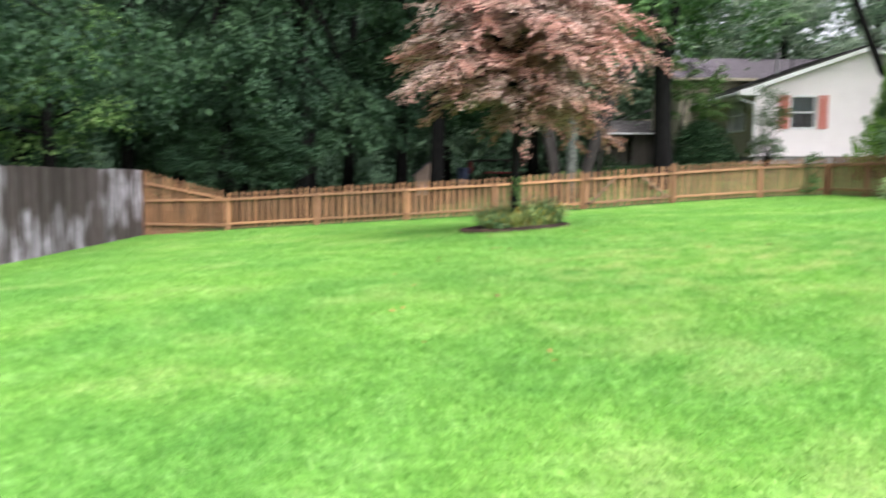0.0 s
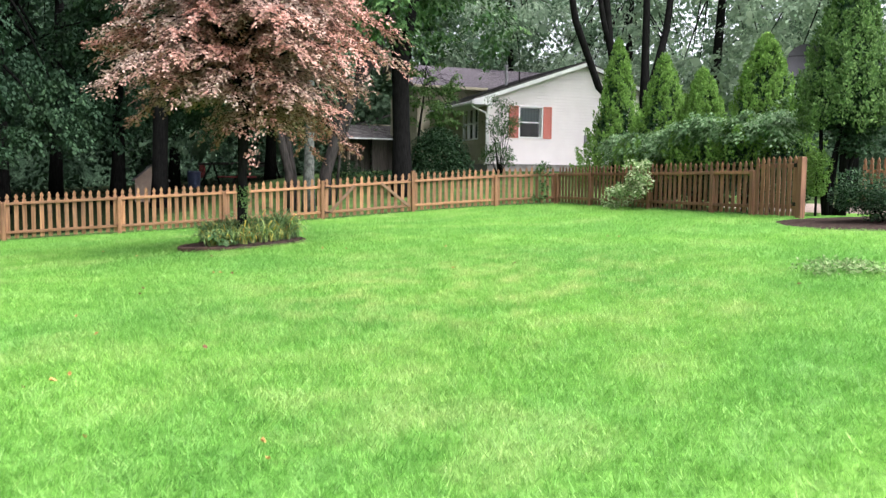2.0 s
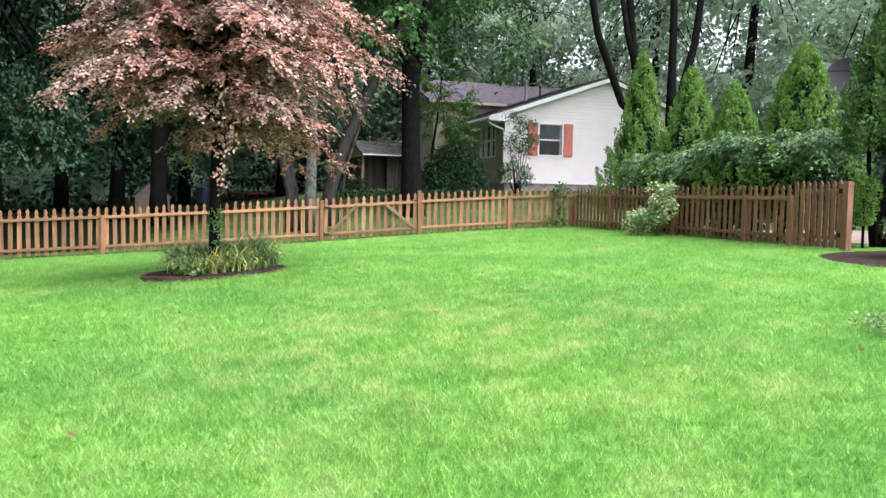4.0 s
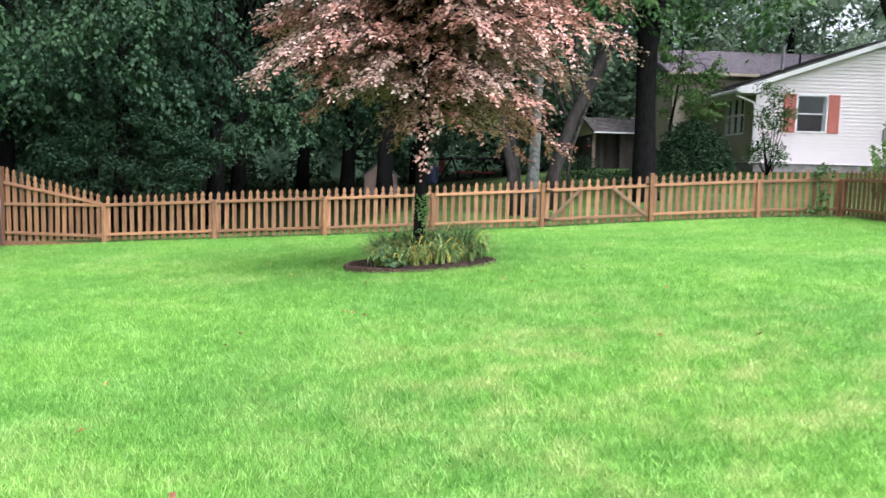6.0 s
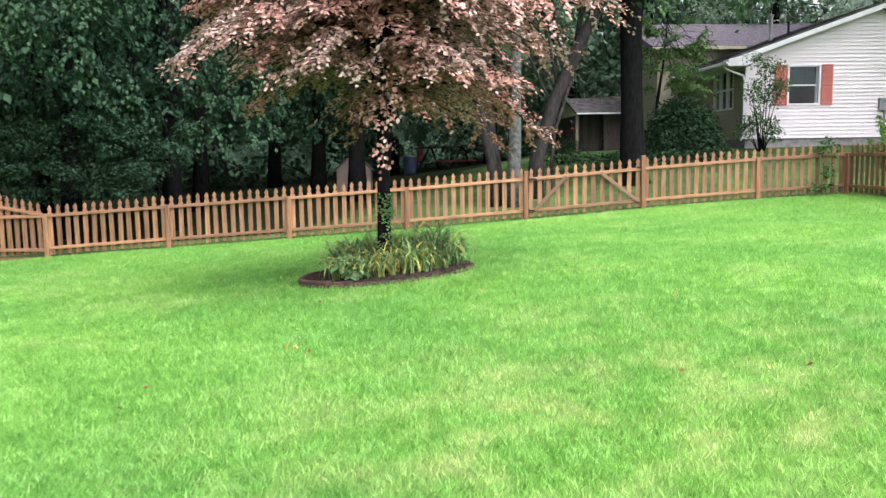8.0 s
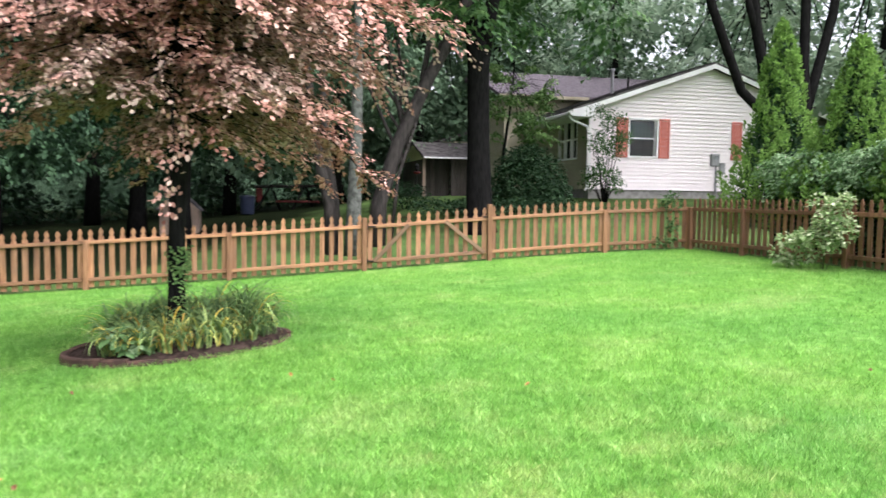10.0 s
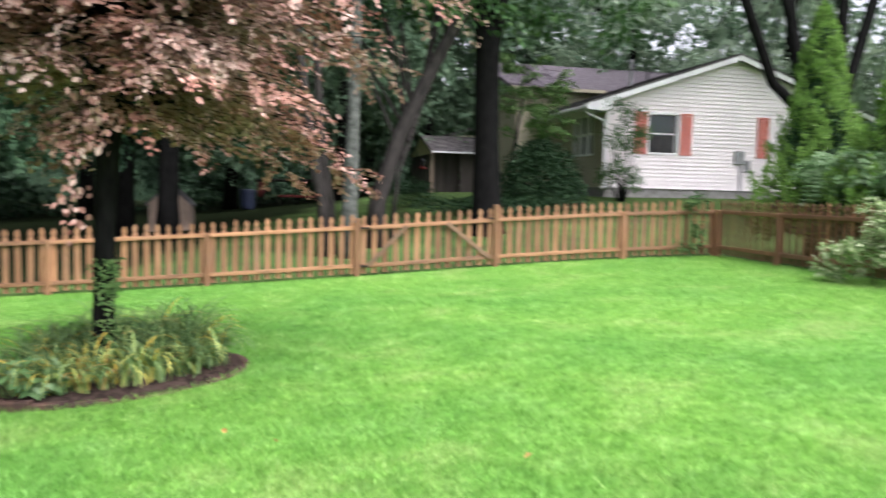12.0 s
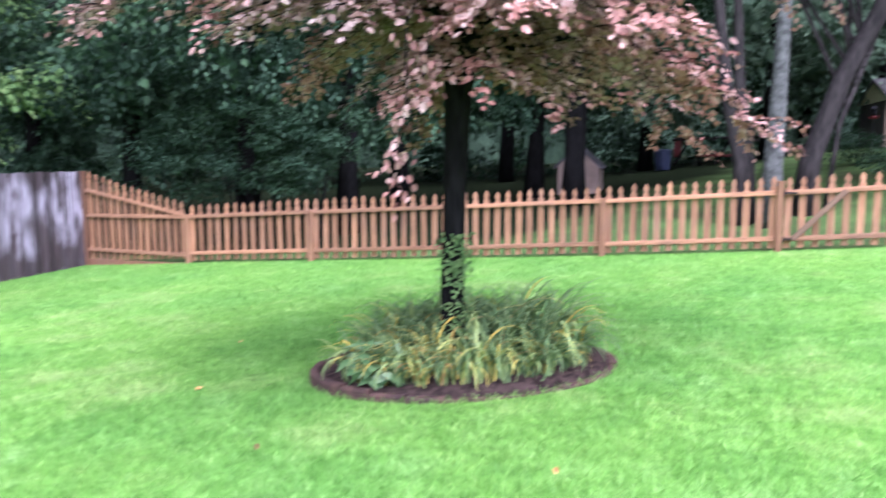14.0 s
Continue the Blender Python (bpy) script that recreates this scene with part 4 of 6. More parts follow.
def roof_slab(name, corners, thick, mat, parent, label):
    """A sloping slab from four corners, low edge first."""
    up = Vector((0, 0, thick))
    lo = [Vector(c) for c in corners]
    vs = lo + [c + up for c in lo]
    fs = [(3, 2, 1, 0), (4, 5, 6, 7), (0, 1, 5, 4), (1, 2, 6, 5), (2, 3, 7, 6), (3, 0, 4, 7)]
    ob = part(name, Shape().add(vs, fs).mesh(name, mat), parent, label)
    # shingle courses
    rows = max(2, int((lo[3] - lo[0]).length / 0.14))
    s = Shape()
    for r in range(rows):
        a, b = r / rows, (r + 1) / rows
        p = [lo[0].lerp(lo[3], a), lo[1].lerp(lo[2], a), lo[1].lerp(lo[2], b), lo[0].lerp(lo[3], b)]
        l1, l2 = up + Vector((0, 0, 0.022)), up + Vector((0, 0, 0.008))
        s.add([p[0] + up, p[1] + up, p[0] + l1, p[1] + l1, p[2] + l2, p[3] + l2], [(0, 1, 3, 2), (2, 3, 4, 5)])
    part("shingles", s.mesh("shingles", mat), ob)
    return ob


def house():
    HX, HY, HZ = 8.85, 9.77, 1.62
    h = thing("house", (HX, HY, HZ), "white sided house with grey shingle roof and salmon shutters", "house")
    W, eave, peak = 8.74, 2.90, 4.40
    half = W / 2
    base = 0.16
    slope = (peak - eave) / half

    def gable(z):
        if z <= eave:
            return 0, W
        k = (z - eave) / slope
        return k, W - k

    wx0, wx1, wz0, wz1 = 1.45, 2.44, 1.30, 2.50
    s = lap_rows(Shape(), 0, W, base, peak, 0.125, [(wx0, wx1, wz0, wz1)], gable)
    part("siding", s.mesh("siding", SIDING), h, "white lapped vinyl siding")
    s = Shape()
    for lo, hi in (((0, 0.002, base), (wx0, 0.2, eave)), ((wx1, 0.002, base), (W, 0.2, eave)), ((wx0, 0.002, base), (wx1, 0.2, wz0)), ((wx0, 0.002, wz1), (wx1, 0.2, eave))):
        s.box(lo, hi)
    s.prism([(0, eave), (W, eave), (half, peak - 0.02)], 0.002, 0.2)
    part("wall", s.mesh("wall", SIDING), h)
    part("foundation", Shape().box((0.03, 0.03, -1.2), (W - 0.03, 5.0, base)).mesh("foundation", CONCRETE), h, "grey block foundation")
    # side wall with windows; shade of the deep eave put into its colour
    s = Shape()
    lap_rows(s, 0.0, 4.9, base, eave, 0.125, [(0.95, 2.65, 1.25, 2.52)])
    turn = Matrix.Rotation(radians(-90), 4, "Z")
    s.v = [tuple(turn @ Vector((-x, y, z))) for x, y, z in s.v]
    part("siding", s.mesh("siding", SIDING_YELLOW), h, "cream lapped siding, darkened for the shade under the eave")
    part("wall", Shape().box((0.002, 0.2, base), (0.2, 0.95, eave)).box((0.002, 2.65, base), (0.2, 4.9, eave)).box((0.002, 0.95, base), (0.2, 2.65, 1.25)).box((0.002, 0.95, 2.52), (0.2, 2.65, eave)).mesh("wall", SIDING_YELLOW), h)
    side = part("window", Shape().box((0.07, 0.95, 1.25), (0.085, 2.65, 2.52)).mesh("window", GLASS), h, "pair of white framed windows in the shade")
    s = Shape()
    for y in (0.92, 1.46, 2.05, 2.6):
        s.box((-0.03, y, 1.2), (0.09, y + 0.08, 2.57), 0.006)
    for z in (1.19, 1.86, 2.5):
        s.box((-0.028, 0.92, z), (0.088, 2.68, z + 0.06), 0.006)
    part("frame", s.mesh("frame", TRIM), side, "white frame")
    # added shell, near-black so that the panes look unlit inside
    room = Shape()
    for lo, hi in (((0.3, 0.3, 0.4), (6.0, 4.6, 0.45)), ((0.3, 0.3, 2.75), (6.0, 4.6, 2.8)), ((0.3, 2.5, 0.45), (6.0, 2.55, 2.75)), ((5.95, 0.3, 0.45), (6.0, 2.5, 2.75)), ((1.0, 0.22, 0.45), (1.05, 2.5, 2.75)), ((3.2, 0.22, 0.45), (3.25, 2.5, 2.75))):
        room.box(lo, hi)
    part("room", room.mesh("room", DARK_IN), h, "room shell added behind the windows, its dimness in the colour")
    window(h, wx0, wx1, wz0, wz1)
    for x0, x1 in ((0.95, 1.365), (2.525, 2.91), (5.30, 5.69)):
        s = Shape()
        s.box((x0, -0.08, wz0 - 0.06), (x0 + 0.05, -0.014, wz1 + 0.06), 0.004).box((x1 - 0.05, -0.08, wz0 - 0.06), (x1, -0.014, wz1 + 0.06), 0.004)
        for z in (wz0 - 0.06, (wz0 + wz1) / 2 - 0.03, wz1):
            s.box((x0 + 0.05, -0.08, z), (x1 - 0.05, -0.014, z + 0.06), 0.004)
        z = wz0 + 0.01
        while z < wz1 - 0.02:
            s.box((x0 + 0.05, -0.07, z), (x1 - 0.05, -0.045, z + 0.036), 0.003)
            z += 0.042
        part("shutter", s.mesh("shutter", SHUTTER), h, "salmon pink louvred shutter")
    # roof with rake boards and deep returned eave
    ov, f = 0.74, -0.35
    low = eave - slope * ov
    roof = roof_slab("roof", [(-ov, 5.2, low), (-ov, f, low), (half, f, peak), (half, 5.2, peak)], 0.12, SHINGLE_DARK, h, "dark weathered shingle roof")
    roof_slab("roof", [(W + ov, f, low), (W + ov, 5.2, low), (half, 5.2, peak), (half, f, peak)], 0.12, SHINGLE_DARK, h, "dark weathered shingle roof")
    for sx in (1, -1):
        o = []
        for k, dz in ((-ov, -0.10), (half, -0.10), (half, 0.055), (-ov, 0.055)):
            x = k if sx == 1 else W - k
            z = low + (k + ov) * slope + dz
            o.append((x, z))
        part("rake_board", Shape().prism(o if sx == 1 else o[::-1], f - 0.03, f - 0.004).mesh("rake_board", TRIM), h, "white rake board")
    part("eave_return", Shape().prism([(-ov - 0.02, low - 0.13), (0.02, low - 0.13), (0.02, eave + 0.0), (-ov - 0.02, low + 0.08)], f - 0.02, 0.0).mesh("eave_return", TRIM), h, "white boxed eave end")
    part("soffit", Shape().box((-ov, 0.0, low - 0.13), (0.0, 5.2, low - 0.10)).mesh("soffit", TRIM), h, "white soffit")
    part("gutter", Shape().box((-ov - 0.1, f, low - 0.10), (-ov - 0.004, 5.2, low + 0.02), 0.02).mesh("gutter", TRIM), h, "white gutter")
    s = Shape().tube([(-ov - 0.05, f + 0.25, low - 0.1), (-ov + 0.05, f + 0.25, low - 0.22), (-0.12, -0.05, low - 0.42), (-0.07, -0.05, low - 0.6), (-0.07, -0.05, 0.22), (-0.16, -0.07, 0.12)], [0.038] * 6, 8)
    part("downspout", s.mesh("downspout", TRIM), h, "white downspout")
    part("corner_board", Shape().box((-0.03, -0.03, base), (0.07, 0.07, eave - 0.15), 0.006).mesh("corner_board", TRIM), h, "white corner board")
    # meter on the gable wall
    mt = part("electric_meter", Shape().box((4.50, -0.13, 1.02), (4.82, -0.018, 1.45), 0.015).tube([(4.72, -0.07, 1.1), (4.72, -0.07, 0.1)], [0.035, 0.035], 8).box((4.86, -0.1, 0.76), (5.06, -0.018, 1.14), 0.01).mesh("electric_meter", METAL_GREY), h, "grey electric meter box with conduit")
    part("dial", Shape().tube([(4.66, -0.132, 1.3), (4.66, -0.19, 1.3)], [0.075, 0.07], 16).mesh("dial", GLASS), mt, "round glass meter dial")
    # taller wing behind
    wy = 4.9
    s = lap_rows(Shape(), -1.4, 4.0, base, 3.72, 0.115)
    s.v = [(x, y + wy, z) for x, y, z in s.v]
    part("siding", s.mesh("siding", SIDING_YELLOW), h, "cream lapped siding of the taller wing")
    part("wall", Shape().box((-1.4, wy + 0.002, base - 1.4), (W, wy + 0.2, 3.72)).box((-1.4, wy + 0.2, base - 1.4), (-1.2, wy + 4.2, 3.72)).mesh("wall", SIDING_YELLOW), h)
    roof_slab("roof", [(-1.75, wy - 0.5, 3.66), (W, wy - 0.5, 3.66), (W, wy + 3.8, 5.17), (-1.75, wy + 3.8, 5.17)], 0.12, SHINGLE, h, "purple-grey shingle roof of the taller wing")
    roof_slab("roof", [(W, wy + 4.6, 4.88), (-1.75, wy + 4.6, 4.88), (-1.75, wy + 3.8, 5.17), (W, wy + 3.8, 5.17)], 0.12, SHINGLE, h, "purple-grey shingle roof of the taller wing")
    s = lap_rows(Shape(), 0.0, 4.2, base - 0.6, 3.72, 0.115)
    s.v = [(y - 1.4, wy + x, z) for x, y, z in s.v]
    s.f = [f[::-1] for f in s.f]
    part("siding", s.mesh("siding", SIDING_YELLOW), h, "cream lapped siding of the taller wing")
    # white board under the roof edge, coloured dull for the shade on it
    part("fascia", Shape().box((-1.77, wy - 0.54, 3.66), (1.9, wy - 0.504, 3.78), 0.006).mesh("fascia", SIDING_YELLOW), h, "white fascia, its shade put into a dull cream")
    part("window", Shape().box((-0.6, wy - 0.045, 1.2), (-0.05, wy - 0.035, 2.3)).mesh("window", GLASS), h)
    part("vent_pipe", Shape().tube([(1.72, 1.98, 3.4), (1.72, 1.98, 4.44)], [0.06, 0.06], 10).tube([(1.72, 1.98, 4.44), (1.72, 1.98, 4.52)], [0.09, 0.09], 10).mesh("vent_pipe", METAL_GREY), h, "galvanised roof vent pipe")
    part("vent_pipe", Shape().tube([(2.85, 3.0, 3.8), (2.85, 3.0, 4.42)], [0.04, 0.04], 8).mesh("vent_pipe", IRON), h, "small dark vent pipe")

    # dark roof of the rear part, lower than the wing
    roof_slab("roof", [(-2.3, 17.4, 2.4), (-2.3, 13.2, 2.4), (0.2, 13.2, 3.2), (0.2, 17.4, 3.2)], 0.12, SHINGLE_DARK, h, "low dark roof of the rear part")
    s = lap_rows(Shape(), -1.9, 0.2, -0.4, 2.6, 0.115)
    s.v = [(x, y + 13.4, z) for x, y, z in s.v]
    part("siding", s.mesh("siding", SIDING_YELLOW), h, "cream siding of the rear part")
    part("wall", Shape().box((-1.9, 13.402, -0.6), (0.2, 13.6, 2.6)).mesh("wall", SIDING_YELLOW), h)


house()


def shed():
    x0, y0, z0 = 5.14, 18.5, 1.36
    s = thing("shed", (x0, y0, z0), "weathered plank shed with a recessed bay with a mottled shingle roof", "shed")
    W, Dp, H = 3.0, 4.6, 1.82
    rr = random.Random(6)
    # boarded right part of the front; the left bay is set back
    x = 1.28
    while x < W - 0.02:
        part("plank", Shape().box((x, rr.uniform(-0.006, 0.006), 0), (min(x + 0.165, W), 0.025, H), 0.004).mesh("plank", SHED_WOOD), s)
        x += 0.173
    y = 0.0
    while y < Dp:
        part("plank", Shape().box((-0.02 + rr.uniform(-0.005, 0.005), y, 0), (0.005, min(y + 0.17, Dp), H), 0.004).mesh("plank", SHED_WOOD), s)
        y += 0.178
    part("wall", Shape().box((W - 0.03, 0.03, 0), (W, Dp, H)).box((0.01, Dp - 0.03, 0), (W - 0.04, Dp, H)).mesh("wall", SHED_WOOD), s)
    x = 0.08
    while x < 1.24:
        part("plank", Shape().box((x, 0.5 + rr.uniform(-0.006, 0.006), 0), (min(x + 0.165, 1.27), 0.525, H), 0.004).mesh("plank", SHED_WOOD), s)
        x += 0.173
    # floor coloured near-black for the dim inside of the shed
    part("floor_slab", Shape().box((0.01, 0.03, -0.3), (W - 0.04, Dp - 0.04, 0.04)).mesh("floor_slab", DARK_IN), s, "floor with the dimness of the bay in its colour")
    # cream lapped gable end
    g, z, rise = Shape(), H - 0.1, 0.8
    while z < H - 0.12 + rise:
        zt = z + 0.1
        k = min(1.0, (zt - H + 0.1) / rise)
        a, b = -0.3 + (Dp / 2 + 0.3) * k, Dp + 0.3 - (Dp / 2 + 0.3) * k
        if b - a > 0.05:
            g.add([(-0.05, a, z), (-0.05, b, z), (-0.022, b, zt), (-0.022, a, zt), (-0.02, a, z), (-0.02, b, z)], [(1, 0, 3, 2), (0, 1, 5, 4)])
        z = zt
    part("gable", g.mesh("gable", CREAM), s, "cream lapped gable end")
    part("post", Shape().box((-0.06, -0.07, -0.1), (0.07, 0.04, H), 0.006).mesh("post", TAN), s, "pale corner post")
    part("post", Shape().box((1.2, -0.03, -0.1), (1.28, 0.05, H), 0.006).mesh("post", SHED_WOOD), s, "grey post")
    for a, b in ((-0.35, Dp / 2), (Dp + 0.35, Dp / 2)):
        c = [(-0.08, a, H - 0.08), (W + 0.3, a, H - 0.08), (W + 0.3, b, H + 0.72), (-0.08, b, H + 0.72)]
        roof_slab("roof", c if a < 0 else [c[1], c[0], c[3], c[2]], 0.06, SHINGLE_DARK, s, "dark mottled shingle roof")
    part("fascia", Shape().box((-0.08, -0.375, H - 0.085), (W + 0.3, -0.354, H - 0.015), 0.004).mesh("fascia", TRIM), s, "white fascia board")


shed()

# ---- trees and shrubs ----


def shrub(name, x, y, blobs, count, size, mat, label, seed, flat=0.85, droop=0.2, width=0.34, category="shrub", group="", stems=5, bark=None):
    rng = np.random.default_rng(seed)
    z = lie1(x, y)
    t = thing(name, (x, y, z), label, category, group)
    C, R = [b[:3] for b in blobs], [b[3] for b in blobs]
    P, D, U, L = clump_leaves(rng, C, R, count, size, flat, droop, 0.3)
    keep = P[:, 2] > 0.02
    part("foliage", leaf_mesh("foliage", P[keep], D[keep], U[keep], L[keep], mat, width), t)
    for k in range(min(stems, len(C))):
        c = C[k]
        s = Shape().tube([(c[0] * 0.15, c[1] * 0.15, -0.05), (c[0] * 0.5, c[1] * 0.5, c[2] * 0.5), tuple(c)], [0.02, 0.014, 0.006] if bark is None else [0.008, 0.006, 0.004], 6)
        part("stem", s.mesh("stem", bark or BARK, True), t)
    return t


def arborvitae(x, y, h, r, seed, label="bright green cone-shaped arborvitae", mat=None, bare=0.1, leaves=19000, skirt=1.0):
    rng = np.random.default_rng(seed)
    z = lie1(x, y)
    t = thing("arborvitae", (x, y, z), label, "tree", "arborvitae row")
    # upright plumes packed round a tapering column
    n = leaves // 75
    u = np.sort(rng.uniform(0, 1, n) ** 1.15)
    a = np.arange(n) * 2.39996 + rng.normal(0, 0.35, n)
    prof = r * np.interp(u, [0, 0.12, 0.3, 0.5, 0.62, 0.82, 0.93, 1], [1.1 * skirt, 1.15 * skirt, 0.9 + 0.4 * (skirt - 1), 0.6, 0.5, 0.32, 0.16, 0.02]) * rng.uniform(0.8, 1.14, n)
    w = np.repeat(np.arange(n), 75)
    m = len(w)
    v = rng.uniform(0, 1, m) ** 0.8
    tall = (rng.uniform(0.3, 0.5, n) * (1.15 - 0.5 * u))[w]
    fat = np.interp(v, [0, 0.3, 0.7, 1], [0.09, 0.125, 0.075, 0.008]) * (1.15 - 0.5 * u[w])
    b, c = rng.uniform(0, 2 * np.pi, m), np.sqrt(rng.uniform(0.15, 1, m))
    rad = prof[w] * (0.8 + 0.2 * v) + fat * c * np.cos(b)
    across = fat * c * np.sin(b)
    ca, sa = np.cos(a[w]), np.sin(a[w])
    P = np.stack([ca * rad - sa * across, sa * rad + ca * across, bare * h + (u * h * (1 - bare))[w] * 0.97 + (v - 0.45) * tall], 1)
    P[:, 2] = np.minimum(P[:, 2], h * (1.0 + 0.02 * rng.uniform(-1, 1, m)))
    D = np.stack([ca * 0.35 * c * np.cos(b) - sa * 0.6 * np.sin(b), sa * 0.35 * c * np.cos(b) + ca * 0.6 * np.sin(b), 0.75 + 0 * b], 1) + rng.normal(size=P.shape) * 0.3
    U = np.stack([ca, sa, 0.5 + 0 * b], 1) + rng.normal(size=P.shape) * 0.55
    part("crown", leaf_mesh("crown", P, D, U, rng.uniform(0.04, 0.08, m), mat or CEDAR_LEAF, 0.3), t)
    # core leaves carry the shade inside the crown in their dark colour
    k = leaves // 7
    q, e = rng.uniform(0, 0.93, k), rng.uniform(0, 2 * np.pi, k)
    inside = r * np.interp(q, [0, 0.2, 0.5, 0.8, 1], [0.7, 0.75, 0.48, 0.2, 0.02]) * np.sqrt(rng.uniform(0.5, 1, k))
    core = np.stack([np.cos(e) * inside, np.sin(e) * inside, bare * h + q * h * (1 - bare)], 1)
    part("inner_foliage", leaf_mesh("inner_foliage", core, rng.normal(size=core.shape) + [0, 0, 0.5], rng.normal(size=core.shape), rng.uniform(0.09, 0.16, k), DARK_LEAF, 0.4), t, "inner foliage with crown shade put into its colour")
    s = Shape().tube([(0, 0, -0.1), (0, 0, h * 0.5), (0, 0, h * 0.93)], [0.09, 0.06, 0.01], 8)
    part("trunk", s.mesh("trunk", BARK, True), t)
    return t


arborvitae(8.2, -0.86, 4.6, 0.92, 1, leaves=23000, skirt=1.16)
arborvitae(8.12, -3.1, 3.82, 0.94, 2, bare=0.2, skirt=1.1)
arborvitae(7.98, -4.8, 3.22, 0.86, 3, bare=0.24)
arborvitae(8.2, -6.55, 3.74, 1.05, 4, bare=0.22)
cypress = arborvitae(8.1, -8.8, 5.4, 0.78, 5, "dark green cone-shaped cypress with bare lower stems", CYPRESS_LEAF, 0.32, 30000)
for (bx, by), (mx, my), (tx, ty) in (((-0.2, 0.2), (-0.26, 0.28), (-0.3, 0.3)), ((-0.15, 0.14), (-0.1, 0.12), (0.0, 0.1)), ((-0.1, 0.1), (0.05, -0.06), (0.2, -0.22)), ((-0.22, 0.16), (-0.22, 0.12), (-0.1, -0.1))):
    part("stem", Shape().tube([(bx, by, -0.05), (mx, my, 0.8), (tx, ty, 1.9)], [0.05, 0.042, 0.03], 8).mesh("stem", BARK, True), cypress, "dark bare stem")
# near-black leaves put the shade under the crown into colour
rng = np.random.default_rng(29)
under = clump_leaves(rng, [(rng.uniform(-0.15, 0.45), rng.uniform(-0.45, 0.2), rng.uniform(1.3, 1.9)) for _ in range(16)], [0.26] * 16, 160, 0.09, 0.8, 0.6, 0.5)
part("inner_foliage", leaf_mesh("inner_foliage", *under, DARK_LEAF, 0.3), cypress, "foliage beneath the crown, darkened for the shade there")
for k, (y, h) in enumerate(((-2.2, 1.9), (-2.75, 1.8), (-3.4, 1.95), (-4.0, 1.8), (-4.75, 2.05), (-5.6, 2.2), (-6.5, 2.2), (-7.4, 2.1))):
    rr = random.Random(40 + k)
    hedge = thing("hedge_shrub", (7.8, y, lie1(7.8, y)), "dense green hedge shrub with dark bare legs behind the fence", "shrub", "hedge behind the fence")
    C = [(rr.uniform(-0.4, 0.25), rr.uniform(-0.55, 0.55), h * rr.uniform(0.72, 0.95), rr.uniform(0.26, 0.42)) for _ in range(20)]
    P, D, U, L = bough_leaves(np.random.default_rng(60 + k), [c[:3] for c in C], [c[3] for c in C], 290, 0.085, 0.34, 0.5, 1.35)
    part("foliage", leaf_mesh("foliage", P, D, U, L, HEDGE_LEAF, 0.27), hedge)
    # shade low in the hedge put into dark leaves
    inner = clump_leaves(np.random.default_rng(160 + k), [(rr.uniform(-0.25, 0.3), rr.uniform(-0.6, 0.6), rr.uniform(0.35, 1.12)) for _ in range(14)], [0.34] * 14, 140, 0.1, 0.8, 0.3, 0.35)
    part("inner_foliage", leaf_mesh("inner_foliage", *inner, DARK_LEAF, 0.34), hedge, "inner leaves with hedge shade put into their colour")
    for _ in range(4):
        dx, dy = rr.uniform(-0.3, 0.3), rr.uniform(-0.4, 0.4)
        part("stem", Shape().tube([(dx * 0.4, dy * 0.4, -0.05), (dx, dy, 0.7), (dx * 1.2, dy * 1.2, 1.3)], [0.022, 0.016, 0.01], 6).mesh("stem", BARK, True), hedge, "dark bare stem")

rr = random.Random(77)
green_stem = plain("green_stem", (0.1, 0.14, 0.05), (0.07, 0.09, 0.035), 20, 0.7)
shrub("shrub", 6.38, -4.46, [(rr.uniform(-0.12, 0.18), rr.uniform(-0.42, 0.0), rr.uniform(0.35, 1.08), rr.uniform(0.12, 0.19)) for _ in range(17)] + [(rr.uniform(-0.35, 0.05), rr.uniform(-0.1, 0.62), rr.uniform(0.08, 0.55), rr.uniform(0.1, 0.17)) for _ in range(12)],
      62, 0.078, PALE_LEAF, "pale green leafy shrub growing through the fence", 7, 0.9, 0.1, 0.38, bark=green_stem)
shrub("vine", 6.2, -0.12, [(rr.uniform(-0.1, 0.22), rr.uniform(-0.06, 0.06), rr.uniform(0.72, 1.1), 0.14) for _ in range(8)] + [(rr.uniform(0.0, 0.2), rr.uniform(-0.06, 0.04), rr.uniform(0.25, 0.7), 0.1) for _ in range(5)] + [(rr.uniform(-0.25, 0.1), -0.05, rr.uniform(0.08, 0.25), 0.13) for _ in range(4)],
      26, 0.07, LIGHT_LEAF, "thin green vine climbing the fence", 8, 1.0, 0.2, 0.36, "vine", "", 3, green_stem)
shrub("rhododendron", 5.95, 7.6, [(1.05 * math.cos(k * 2.4) * math.sqrt(k / 26), 0.75 * math.sin(k * 2.4) * math.sqrt(k / 26), 1.5 - 1.25 * (k / 26) ** 1.3, 0.42) for k in range(26)] + [(0.9 * math.cos(k), 0.6 * math.sin(k) - 0.2, 0.35, 0.42) for k in range(7)], 300, 0.12, DARK_LEAF, "large rounded dark green rhododendron by the house", 9, 0.9, 0.4, 0.24, "shrub", "", 3)
shrub("sapling", 8.75, 8.3, [(rr.uniform(-0.5, 0.6), rr.uniform(-0.4, 0.4), rr.uniform(0.5, 2.9), rr.uniform(0.2, 0.34)) for _ in range(28)], 125, 0.085, LIGHT_LEAF, "thin airy sapling beside the house corner", 10, 0.9, 0.5, 0.3, "sapling", "", 14)
shrub("clipped_bush", 2.6, 9.4, [(-0.35, 0, 0.4, 0.42), (0.1, 0, 0.42, 0.45), (0.4, 0.1, 0.4, 0.4)], 600, 0.07, DARK_LEAF, "low clipped dark green bush", 12, 0.95, 0.1)
